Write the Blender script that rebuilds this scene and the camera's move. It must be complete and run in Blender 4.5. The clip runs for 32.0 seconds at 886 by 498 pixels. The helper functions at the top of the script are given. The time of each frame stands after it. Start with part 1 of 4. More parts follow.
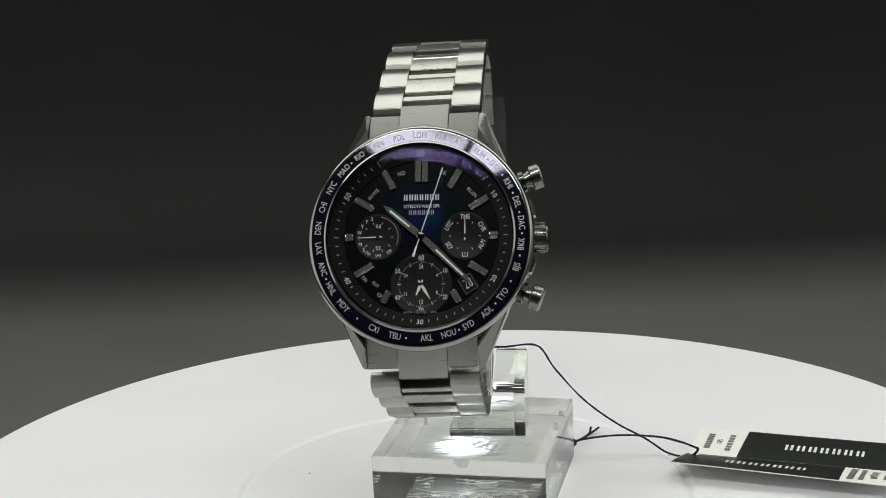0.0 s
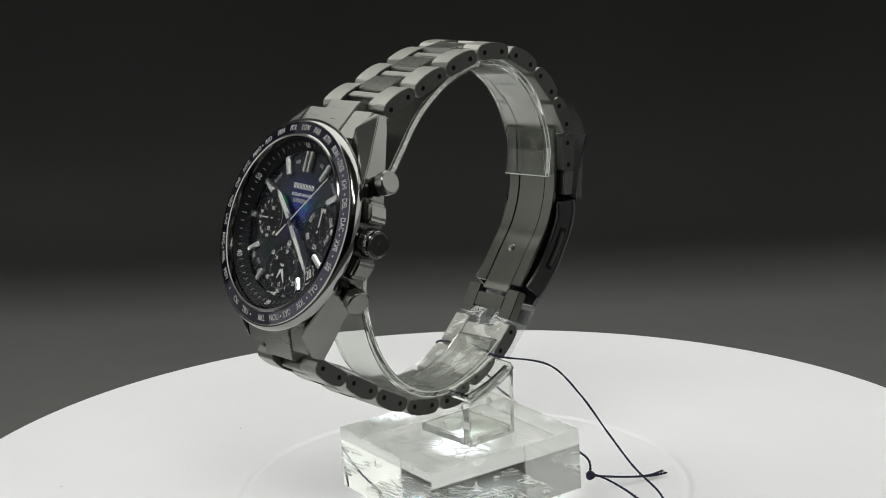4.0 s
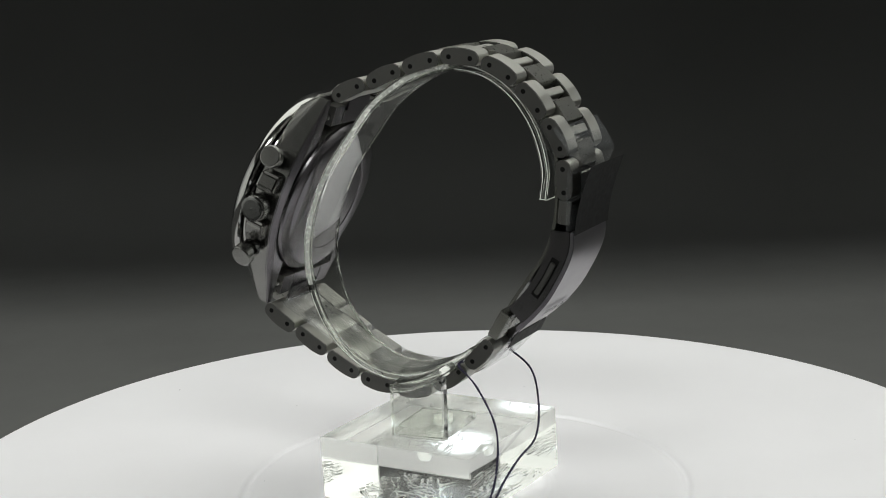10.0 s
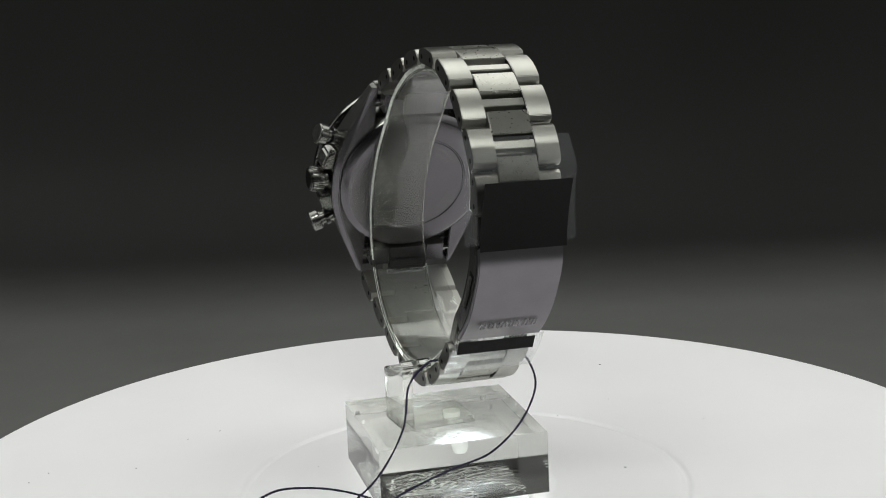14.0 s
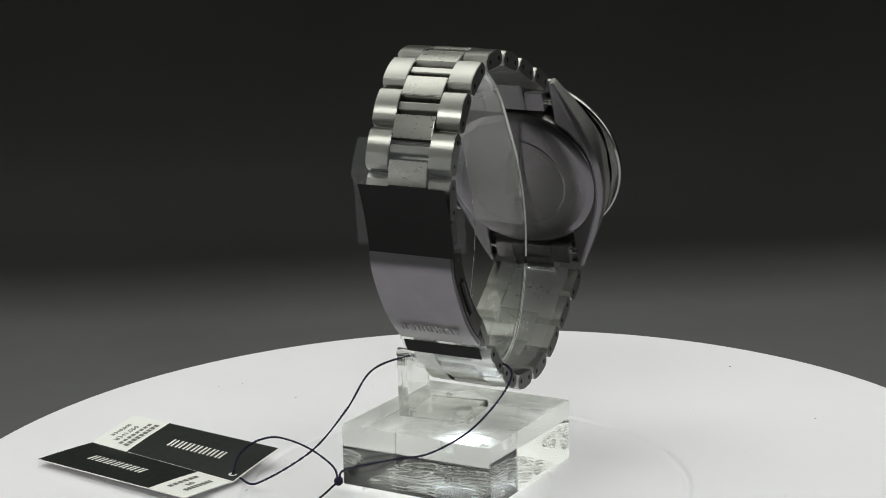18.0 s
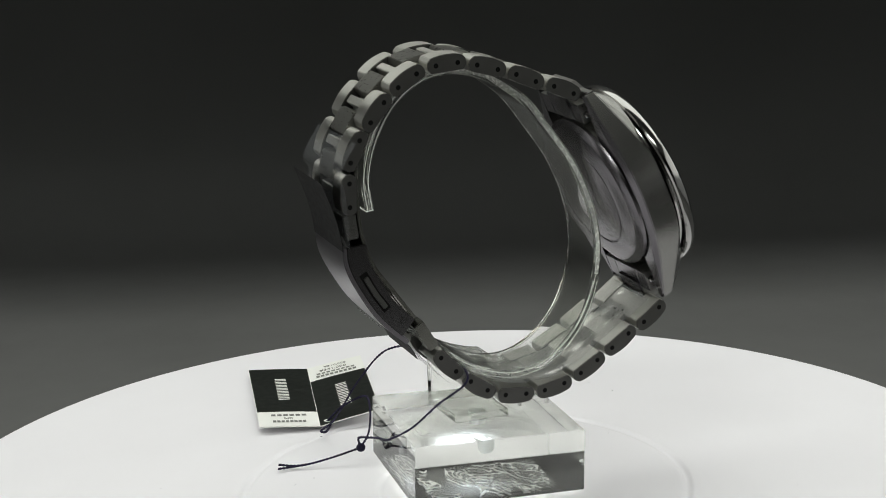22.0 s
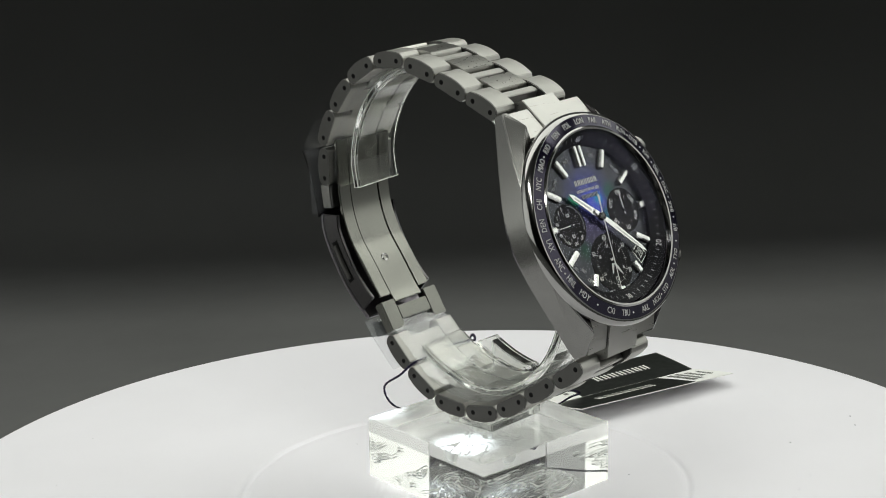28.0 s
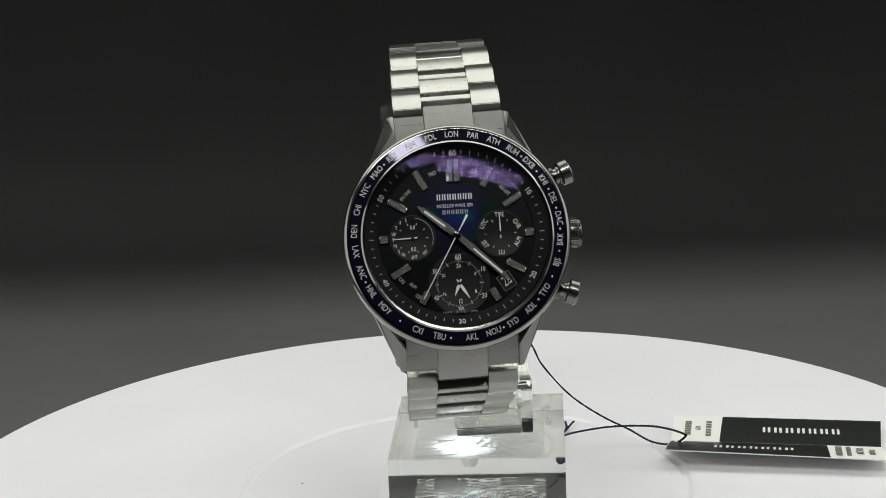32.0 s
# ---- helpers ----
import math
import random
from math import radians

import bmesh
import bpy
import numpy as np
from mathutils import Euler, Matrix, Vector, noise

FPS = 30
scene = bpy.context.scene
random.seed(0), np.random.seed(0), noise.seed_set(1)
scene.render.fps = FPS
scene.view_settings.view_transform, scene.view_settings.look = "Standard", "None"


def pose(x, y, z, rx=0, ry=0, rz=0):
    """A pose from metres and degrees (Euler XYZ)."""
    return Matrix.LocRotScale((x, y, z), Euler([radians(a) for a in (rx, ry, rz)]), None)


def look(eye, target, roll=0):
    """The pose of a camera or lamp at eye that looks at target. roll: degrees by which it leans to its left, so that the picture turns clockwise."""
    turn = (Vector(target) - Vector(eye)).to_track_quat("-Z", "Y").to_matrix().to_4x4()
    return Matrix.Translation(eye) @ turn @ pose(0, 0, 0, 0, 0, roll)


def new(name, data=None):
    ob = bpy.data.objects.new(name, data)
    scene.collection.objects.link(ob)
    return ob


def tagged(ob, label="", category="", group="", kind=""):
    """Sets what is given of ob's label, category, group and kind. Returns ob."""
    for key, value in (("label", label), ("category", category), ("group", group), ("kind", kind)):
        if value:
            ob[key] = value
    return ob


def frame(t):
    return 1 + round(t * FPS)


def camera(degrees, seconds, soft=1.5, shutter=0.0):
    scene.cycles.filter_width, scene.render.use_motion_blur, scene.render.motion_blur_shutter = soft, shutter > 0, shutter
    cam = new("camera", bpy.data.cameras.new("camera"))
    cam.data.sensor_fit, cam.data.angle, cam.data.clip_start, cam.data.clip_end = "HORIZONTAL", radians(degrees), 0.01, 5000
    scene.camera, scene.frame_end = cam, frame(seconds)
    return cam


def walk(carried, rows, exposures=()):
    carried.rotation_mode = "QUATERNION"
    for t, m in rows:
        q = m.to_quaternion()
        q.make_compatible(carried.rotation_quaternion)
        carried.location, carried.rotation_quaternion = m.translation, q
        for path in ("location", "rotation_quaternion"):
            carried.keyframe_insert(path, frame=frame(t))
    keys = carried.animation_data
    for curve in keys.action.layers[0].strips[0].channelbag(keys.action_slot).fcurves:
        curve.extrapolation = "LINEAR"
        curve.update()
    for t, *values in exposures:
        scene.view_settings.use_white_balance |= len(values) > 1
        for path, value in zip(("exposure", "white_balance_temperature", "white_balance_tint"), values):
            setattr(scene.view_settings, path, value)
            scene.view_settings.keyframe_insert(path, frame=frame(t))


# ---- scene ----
# A wristwatch on a clear display stand, turned slowly on a white turntable before a dark backdrop.
# All building sizes are millimetres; MM turns them into metres.
MM = 0.001
SPIN = 360.0 / 32.8813          # degrees a second, clockwise from above
HEAD = -6.3926                  # the turntable's heading at the start
EYE = (0.0, -0.360, 0.14181)

cam = camera(29.556, 32.0, soft=0.95)
_pan, _tilt = -0.00845, 0.23565
_ahead = Vector((math.sin(_pan) * math.cos(_tilt), math.cos(_pan) * math.cos(_tilt), -math.sin(_tilt)))
CAM_POSE = look(EYE, tuple(Vector(EYE) + _ahead), -2.2147)
walk(cam, [(0.0, CAM_POSE), (32.0, CAM_POSE)], [(0.0, 0.05), (13.0, 0.05), (17.0, 0.0), (20.0, 0.1), (25.0, 0.14), (28.0, 0.08), (32.0, 0.05)])

# ---- light ----
world = bpy.data.worlds.new("studio_air")
scene.world = world
world.use_nodes = True
world.node_tree.nodes["Background"].inputs[0].default_value = (0.020, 0.020, 0.022, 1)
world.node_tree.nodes["Background"].inputs[1].default_value = 1.0
scene.view_settings.exposure = 0.0


def softbox(name, centre, target, wide, deep, power, colour=(0.975, 1.0, 0.935), slant=0.0):
    lamp = bpy.data.lights.new(name, "AREA")
    lamp.shape, lamp.size, lamp.size_y, lamp.energy, lamp.color = "RECTANGLE", wide, deep, power, colour
    ob = new(name, lamp)
    ob.matrix_world = look(centre, target) @ Matrix.Rotation(radians(slant), 4, "Z")
    return ob


# two slanted lamp panels in front, a large panel overhead, and the lit cloth sides of the tent
softbox("lamp_panel_right", (0.106, -0.347, 0.43), (0.106, -0.346, 0.0), 0.215, 0.062, 0.72, slant=-16.0)
softbox("lamp_panel_left", (-0.108, -0.268, 0.43), (-0.108, -0.267, 0.0), 0.205, 0.062, 0.64, slant=-25.0)
softbox("softbox_top", (0.03, 0.162, 0.43), (0.03, 0.163, 0.0), 1.0, 0.33, 2.45)
softbox("tent_side_left", (-0.55, -0.22, 0.19), (0.0, -0.22, 0.19), 0.54, 0.46, 0.64)
softbox("tent_side_right", (0.55, -0.10, 0.285), (0.0, -0.10, 0.285), 0.76, 0.27, 0.58)


# ---- materials ----
def material(name):
    m = bpy.data.materials.new(name)
    m.use_nodes = True
    nt = m.node_tree
    return m, nt, nt.nodes["Principled BSDF"]


def noise_ramp(nt, scale, lo, hi, detail=4.0, stretch=(1, 1, 1)):
    co = nt.nodes.new("ShaderNodeTexCoord")
    mp = nt.nodes.new("ShaderNodeMapping")
    mp.inputs["Scale"].default_value = stretch
    nz = nt.nodes.new("ShaderNodeTexNoise")
    nz.inputs["Scale"].default_value = scale
    nz.inputs["Detail"].default_value = detail
    mr = nt.nodes.new("ShaderNodeMapRange")
    mr.inputs[1].default_value, mr.inputs[2].default_value = 0.3, 0.7
    mr.inputs[3].default_value, mr.inputs[4].default_value = lo, hi
    nt.links.new(co.outputs["Object"], mp.inputs[0])
    nt.links.new(mp.outputs[0], nz.inputs["Vector"])
    nt.links.new(nz.outputs[0], mr.inputs[0])
    return nz, mr


def bumped(nt, bsdf, height, strength, distance=0.0001):
    b = nt.nodes.new("ShaderNodeBump")
    b.inputs["Strength"].default_value, b.inputs["Distance"].default_value = strength, distance
    nt.links.new(height, b.inputs["Height"])
    nt.links.new(b.outputs[0], bsdf.inputs["Normal"])


def solid(name, colour, rough=0.5, metal=0.0, spec=0.5, vary=0.12, grain=900.0, bump=0.0, stretch=(1, 1, 1), coat=0.0):
    """A surface with grain in its colour and gloss, at two scales."""
    m, nt, b = material(name)
    b.inputs["Roughness"].default_value = rough
    b.inputs["Metallic"].default_value = metal
    b.inputs["Specular IOR Level"].default_value = spec
    b.inputs["Coat Weight"].default_value = coat
    nz, mr = noise_ramp(nt, grain, rough * (1 - vary), rough * (1 + vary), stretch=stretch)
    nt.links.new(mr.outputs[0], b.inputs["Roughness"])
    n2, m2 = noise_ramp(nt, grain * 0.09, 1 - vary, 1 + vary)
    mix = nt.nodes.new("ShaderNodeMix")
    mix.data_type, mix.blend_type = "RGBA", "MULTIPLY"
    mix.inputs["Factor"].default_value = 1.0
    mix.inputs["A"].default_value = (*colour, 1)
    nt.links.new(m2.outputs[0], mix.inputs["B"])
    nt.links.new(mix.outputs["Result"], b.inputs["Base Color"])
    if bump:
        bumped(nt, b, nz.outputs[0], bump, 0.00004)
    return m


def lengthwise(m, amount):
    """Brushed along the bracelet: the sheen spreads across it."""
    nt = m.node_tree
    b = nt.nodes["Principled BSDF"]
    b.inputs["Anisotropic"].default_value = amount
    b.inputs["Anisotropic Rotation"].default_value = 0.25
    tg = nt.nodes.new("ShaderNodeTangent")
    tg.direction_type, tg.axis = "RADIAL", "X"
    nt.links.new(tg.outputs[0], b.inputs["Tangent"])
    return m


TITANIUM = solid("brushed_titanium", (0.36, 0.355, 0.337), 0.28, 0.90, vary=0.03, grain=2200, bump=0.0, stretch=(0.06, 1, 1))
# the case back's metal, also painted on undersides as their shade
TITANIUM_BACK_SHADE = solid("fine_brushed_titanium_back_and_shade", (0.145, 0.137, 0.148), 0.26, 1.0, vary=0.05, grain=2200, bump=0.003)
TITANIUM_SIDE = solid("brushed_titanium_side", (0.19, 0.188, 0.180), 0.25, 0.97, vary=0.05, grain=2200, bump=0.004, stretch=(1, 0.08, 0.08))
TITANIUM_CENTRE = solid("polished_titanium_links", (0.37, 0.366, 0.34), 0.29, 1.0, vary=0.08, grain=1500, bump=0.006)
# link titanium darkened: the shade on the flanks is put into the colour
LINK_SIDE = solid("brushed_titanium_flank_shaded", (0.085, 0.084, 0.080), 0.46, 1.0, vary=0.05, grain=2200, bump=0.003)
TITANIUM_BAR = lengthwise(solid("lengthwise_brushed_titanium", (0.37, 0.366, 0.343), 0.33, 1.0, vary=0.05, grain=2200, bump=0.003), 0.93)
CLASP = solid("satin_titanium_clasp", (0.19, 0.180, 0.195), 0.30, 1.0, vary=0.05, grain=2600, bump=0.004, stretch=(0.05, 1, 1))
POLISHED = solid("polished_titanium", (0.28, 0.277, 0.27), 0.12, 1.0, vary=0.15, grain=700)
STEEL_DARK = solid("dark_polished_steel", (0.10, 0.10, 0.097), 0.18, 1.0, vary=0.12, grain=900)
BLADE = solid("olive_grey_satin_blade", (0.19, 0.19, 0.172), 0.24, 1.0, vary=0.05, grain=2200, bump=0.003, stretch=(1, 0.08, 0.08))
# same titanium as the clasp, its side shade painted in as darker colour
CLASP_SIDE = solid("satin_clasp_side_shaded", (0.085, 0.082, 0.084), 0.26, 1.0, vary=0.05, grain=2200, bump=0.003)
# black that paints the shade inside pin holes and the clasp slot
BLACK_HOLE = solid("hole_shade_black", (0.004, 0.004, 0.004), 0.8, 0.0, spec=0.1)
NAVY = solid("navy_bezel_ceramic", (0.006, 0.005, 0.013), 0.06, 0.0, spec=0.65, vary=0.05, grain=500)
NAVY.node_tree.nodes["Principled BSDF"].inputs["Specular Tint"].default_value = (0.80, 0.74, 1.0, 1)
INK = solid("silver_print", (0.74, 0.74, 0.71), 0.45, 0.0, vary=0.05)
INK_CITY = solid("dull_silver_print", (0.50, 0.50, 0.49), 0.45, 0.0, vary=0.05)
INK_GREY = solid("grey_print", (0.36, 0.37, 0.37), 0.5, 0.0, vary=0.05)
MARKER = solid("faceted_marker_steel", (0.72, 0.73, 0.70), 0.16, 0.9, vary=0.08)
SUBDIAL = solid("black_subdial", (0.012, 0.012, 0.012), 0.45, 0.0, spec=0.12, vary=0.1, grain=3000, bump=0.015)
REHAUT = solid("black_chapter_ring", (0.008, 0.008, 0.009), 0.4, 0.0, spec=0.1)
DISC_WHITE = solid("white_turntable_plastic", (0.80, 0.785, 0.82), 0.42, 0.0, spec=0.35, vary=0.02, grain=260, bump=0.02)
BASE_DARK = solid("dark_turntable_base", (0.05, 0.05, 0.05), 0.5)
BACKDROP = solid("dark_backdrop_paper", (0.112, 0.112, 0.1107), 0.9, 0.0, spec=0.15, vary=0.08, grain=60)
TENT = solid("white_tent_cloth", (0.66, 0.66, 0.68), 0.9, 0.0, vary=0.05, grain=20)
ROOM = solid("dark_room_paint", (0.035, 0.035, 0.036), 0.9, 0.0, vary=0.1, grain=8)
CARD_BLACK = solid("black_card", (0.010, 0.012, 0.010), 0.38, 0.0, spec=0.45, vary=0.15, grain=500)
CARD_WHITE = solid("white_card", (0.80, 0.80, 0.77), 0.6, 0.0, vary=0.03, grain=500)
CARD_INK = solid("card_print_grey", (0.16, 0.16, 0.15), 0.6)
CARD_LOGO = solid("card_print_silver", (0.74, 0.74, 0.70), 0.5)
CORD = solid("dark_blue_cord", (0.016, 0.013, 0.036), 0.75, 0.0, spec=0.2, vary=0.3, grain=2500)
STICKER = solid("black_sticker_film", (0.007, 0.007, 0.007), 0.6, 0.0, spec=0.16, vary=0.1, grain=800)


def acrylic(name, tint, rough=0.0, bump=0.0, scale=300.0):
    m, nt, b = material(name)
    b.inputs["Base Color"].default_value = (*tint, 1)
    b.inputs["Transmission Weight"].default_value = 1.0
    b.inputs["IOR"].default_value = 1.49
    b.inputs["Roughness"].default_value = rough
    if bump:
        nz, _ = noise_ramp(nt, scale, 0, 1, 6.0)
        bumped(nt, b, nz.outputs[0], bump, 0.0003)
    return m


ACRYLIC = acrylic("clear_acrylic", (0.895, 0.908, 0.872))


def glue_material():
    """Dried adhesive on the block's underside: white crackled streaks with clear gaps."""
    m, nt, b = material("dried_white_adhesive")
    out = nt.nodes["Material Output"]
    b.inputs["Base Color"].default_value = (0.60, 0.61, 0.60, 1)
    b.inputs["Roughness"].default_value = 0.5
    nz, mr = noise_ramp(nt, 95.0, 0.95, 0.07, 2.5, stretch=(0.7, 1.5, 1.0))
    nz.inputs["Distortion"].default_value = 1.8
    mr.inputs[1].default_value, mr.inputs[2].default_value = 0.006, 0.026
    off = nt.nodes.new("ShaderNodeMath")
    off.operation, off.inputs[1].default_value = "SUBTRACT", 0.52
    line = nt.nodes.new("ShaderNodeMath")
    line.operation = "ABSOLUTE"
    nt.links.new(nz.outputs[0], off.inputs[0])
    nt.links.new(off.outputs[0], line.inputs[0])
    nt.links.new(line.outputs[0], mr.inputs[0])
    tr = nt.nodes.new("ShaderNodeBsdfTransparent")
    mx = nt.nodes.new("ShaderNodeMixShader")
    nt.links.new(mr.outputs[0], mx.inputs[0])
    nt.links.new(tr.outputs[0], mx.inputs[1])
    nt.links.new(b.outputs[0], mx.inputs[2])
    nt.links.new(mx.outputs[0], out.inputs["Surface"])
    return m


GLUE = glue_material()


def sawn_material(name, low):
    """A sawn acrylic edge: clear, with short white saw scratches."""
    m, nt, b = material(name)
    out = nt.nodes["Material Output"]
    b.inputs["Base Color"].default_value = (0.88, 0.90, 0.86, 1)
    b.inputs["Roughness"].default_value = 0.35
    nz, mr = noise_ramp(nt, 1500.0, low, 0.75, 4.0, stretch=(0.3, 1, 1))
    nz.inputs["Distortion"].default_value = 0.6
    mr.inputs[1].default_value, mr.inputs[2].default_value = 0.50, 0.66
    bumped(nt, b, nz.outputs[0], 0.5, 0.0002)
    tr = nt.nodes.new("ShaderNodeBsdfTransparent")
    mx = nt.nodes.new("ShaderNodeMixShader")
    nt.links.new(mr.outputs[0], mx.inputs[0])
    nt.links.new(tr.outputs[0], mx.inputs[1])
    nt.links.new(b.outputs[0], mx.inputs[2])
    nt.links.new(mx.outputs[0], out.inputs["Surface"])
    return m


ACRYLIC_EDGE = sawn_material("sawn_acrylic_edge", 0.32)
# polished rim, its bright highlight painted on in white
EDGE_LINE = sawn_material("acrylic_rim_painted_highlight", 0.48)
FROSTED = acrylic("frosted_drill_hole", (0.93, 0.94, 0.93), 0.45, 0.3, 900)
FROSTED.node_tree.nodes["Principled BSDF"].inputs["Transmission Weight"].default_value = 0.4


def film(name, tint, cloud, gloss, bump=0.35, scale=160.0, ior=1.36):
    """Thin clear plastic: mostly see-through, with a crinkled sheen."""
    m, nt, b = material(name)
    out = nt.nodes["Material Output"]
    b.inputs["Base Color"].default_value = (*tint, 1)
    b.inputs["Roughness"].default_value = 0.12
    b.inputs["Specular IOR Level"].default_value = gloss
    nz, _ = noise_ramp(nt, scale, 0, 1, 3.0, stretch=(1, 0.5, 0.5))
    bumped(nt, b, nz.outputs[0], bump, 0.002)
    tr = nt.nodes.new("ShaderNodeBsdfTransparent")
    fr = nt.nodes.new("ShaderNodeLayerWeight")
    fr.inputs[0].default_value = 0.5
    steep = nt.nodes.new("ShaderNodeMath")
    steep.operation, steep.inputs[1].default_value = "POWER", 5.0
    sheen = nt.nodes.new("ShaderNodeMath")
    sheen.operation = "MULTIPLY_ADD"
    sheen.inputs[1].default_value, sheen.inputs[2].default_value = 0.55, 1.6 * ((ior - 1) / (ior + 1)) ** 2
    nt.links.new(fr.outputs["Facing"], steep.inputs[0])
    nt.links.new(steep.outputs[0], sheen.inputs[0])
    gl = nt.nodes.new("ShaderNodeBsdfGlossy")
    gl.inputs["Roughness"].default_value = 0.10
    for l in nt.links:
        if l.to_socket == b.inputs["Normal"]:
            nt.links.new(l.from_socket, gl.inputs["Normal"])
            nt.links.new(l.from_socket, fr.inputs["Normal"])
            break
    m1 = nt.nodes.new("ShaderNodeMixShader")
    m1.inputs[0].default_value = cloud
    nt.links.new(tr.outputs[0], m1.inputs[1])
    nt.links.new(b.outputs[0], m1.inputs[2])
    m2 = nt.nodes.new("ShaderNodeMixShader")
    nt.links.new(sheen.outputs[0], m2.inputs[0])
    nt.links.new(m1.outputs[0], m2.inputs[1])
    nt.links.new(gl.outputs[0], m2.inputs[2])
    nt.links.new(m2.outputs[0], out.inputs["Surface"])
    return m


FILM = film("clear_protective_film", (0.86, 0.88, 0.90), 0.045, 0.6, 0.22, 110.0, 1.46)
# clear film with the lamp's bluish glow painted in as a milky tint
FILM_LAMP_GLOW = film("film_painted_lamp_glow", (0.88, 0.92, 0.95), 0.13, 0.6, 0.14, 90.0)
FILM_THIN = film("thin_clear_film", (0.86, 0.88, 0.90), 0.03, 0.6, 0.2, 90.0, 1.16)
FILM_BLUE = film("bluish_protective_film", (0.70, 0.73, 0.77), 0.032, 0.6, 0.06, 60.0, 1.2)


def crystal_material():
    """Sapphire with a violet coating: clear, with a tinted sheen."""
    m, nt, b = material("coated_sapphire")
    out = nt.nodes["Material Output"]
    nt.nodes.remove(b)
    tr = nt.nodes.new("ShaderNodeBsdfTransparent")
    gl = nt.nodes.new("ShaderNodeBsdfGlossy")
    lw = nt.nodes.new("ShaderNodeLayerWeight")
    lw.inputs[0].default_value = 0.5
    span = nt.nodes.new("ShaderNodeMapRange")
    span.inputs[1].default_value, span.inputs[2].default_value = 0.03, 0.17
    tint = nt.nodes.new("ShaderNodeMix")
    tint.data_type = "RGBA"
    tint.inputs["A"].default_value = (0.10, 0.056, 0.225, 1)
    tint.inputs["B"].default_value = (0.18, 0.17, 0.245, 1)
    nt.links.new(lw.outputs["Facing"], span.inputs[0])
    nt.links.new(span.outputs[0], tint.inputs["Factor"])
    nt.links.new(tint.outputs["Result"], gl.inputs["Color"])
    gl.inputs["Roughness"].default_value = 0.015
    steep = nt.nodes.new("ShaderNodeMath")
    steep.operation, steep.inputs[1].default_value = "POWER", 5.0
    sheen = nt.nodes.new("ShaderNodeMath")
    sheen.operation = "MULTIPLY_ADD"
    sheen.inputs[1].default_value, sheen.inputs[2].default_value = 0.95, 0.047
    nt.links.new(lw.outputs["Facing"], steep.inputs[0])
    nt.links.new(steep.outputs[0], sheen.inputs[0])
    mx = nt.nodes.new("ShaderNodeMixShader")
    nt.links.new(sheen.outputs[0], mx.inputs[0])
    nt.links.new(tr.outputs[0], mx.inputs[1])
    nt.links.new(gl.outputs[0], mx.inputs[2])
    nt.links.new(mx.outputs[0], out.inputs["Surface"])
    return m


CRYSTAL = crystal_material()


def dial_material():
    """A black dial; green, blue and violet crystal glints and haze painted as cloudy patches round the middle."""
    m, nt, b = material("iridescent_dial_painted_glints")
    b.inputs["Roughness"].default_value = 0.20
    b.inputs["Metallic"].default_value = 0.96
    co = nt.nodes.new("ShaderNodeTexCoord")
    vo = nt.nodes.new("ShaderNodeTexVoronoi")
    vo.inputs["Scale"].default_value = 700.0
    nt.links.new(co.outputs["Object"], vo.inputs["Vector"])
    nz, cloud = noise_ramp(nt, 420.0, 0.35, 1.0, 4.0)
    colour = None
    # the crystals' glints and sheen, painted as fixed spots of colour
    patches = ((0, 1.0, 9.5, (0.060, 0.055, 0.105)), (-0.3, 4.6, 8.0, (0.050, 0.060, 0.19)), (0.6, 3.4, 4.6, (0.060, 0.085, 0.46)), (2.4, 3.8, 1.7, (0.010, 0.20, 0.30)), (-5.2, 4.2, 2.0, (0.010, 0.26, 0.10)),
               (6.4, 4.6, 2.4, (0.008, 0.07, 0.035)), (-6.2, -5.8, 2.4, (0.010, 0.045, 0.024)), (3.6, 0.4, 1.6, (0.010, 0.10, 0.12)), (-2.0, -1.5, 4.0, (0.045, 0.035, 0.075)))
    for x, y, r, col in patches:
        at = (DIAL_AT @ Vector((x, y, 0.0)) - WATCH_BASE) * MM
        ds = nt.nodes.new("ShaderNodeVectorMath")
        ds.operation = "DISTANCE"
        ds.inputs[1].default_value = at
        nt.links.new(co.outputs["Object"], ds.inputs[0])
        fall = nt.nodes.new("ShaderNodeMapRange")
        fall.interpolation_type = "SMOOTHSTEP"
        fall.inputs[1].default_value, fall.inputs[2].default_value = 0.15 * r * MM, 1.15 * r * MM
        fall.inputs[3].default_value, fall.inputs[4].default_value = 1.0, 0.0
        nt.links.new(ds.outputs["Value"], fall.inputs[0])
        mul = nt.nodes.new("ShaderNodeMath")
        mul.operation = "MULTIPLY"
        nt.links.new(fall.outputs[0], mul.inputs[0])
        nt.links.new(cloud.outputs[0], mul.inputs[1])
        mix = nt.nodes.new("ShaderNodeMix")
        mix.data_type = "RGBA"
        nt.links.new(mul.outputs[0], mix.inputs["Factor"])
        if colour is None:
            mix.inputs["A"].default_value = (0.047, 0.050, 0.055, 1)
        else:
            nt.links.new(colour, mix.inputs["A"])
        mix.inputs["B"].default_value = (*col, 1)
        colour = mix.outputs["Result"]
    nt.links.new(colour, b.inputs["Base Color"])
    bumped(nt, b, vo.outputs["Color"], 0.007, 0.0002)
    return m


CX = -2.5                                                # the watch's middle plane, in the turntable's space
DIAL_AT = pose(CX, -41.00, 67.76, 68.054, 0, 0)          # x to 3 o'clock, y to 12, z out of the dial
WATCH_BASE = Vector((CX, -10.0, 22.0))
DIAL = dial_material()


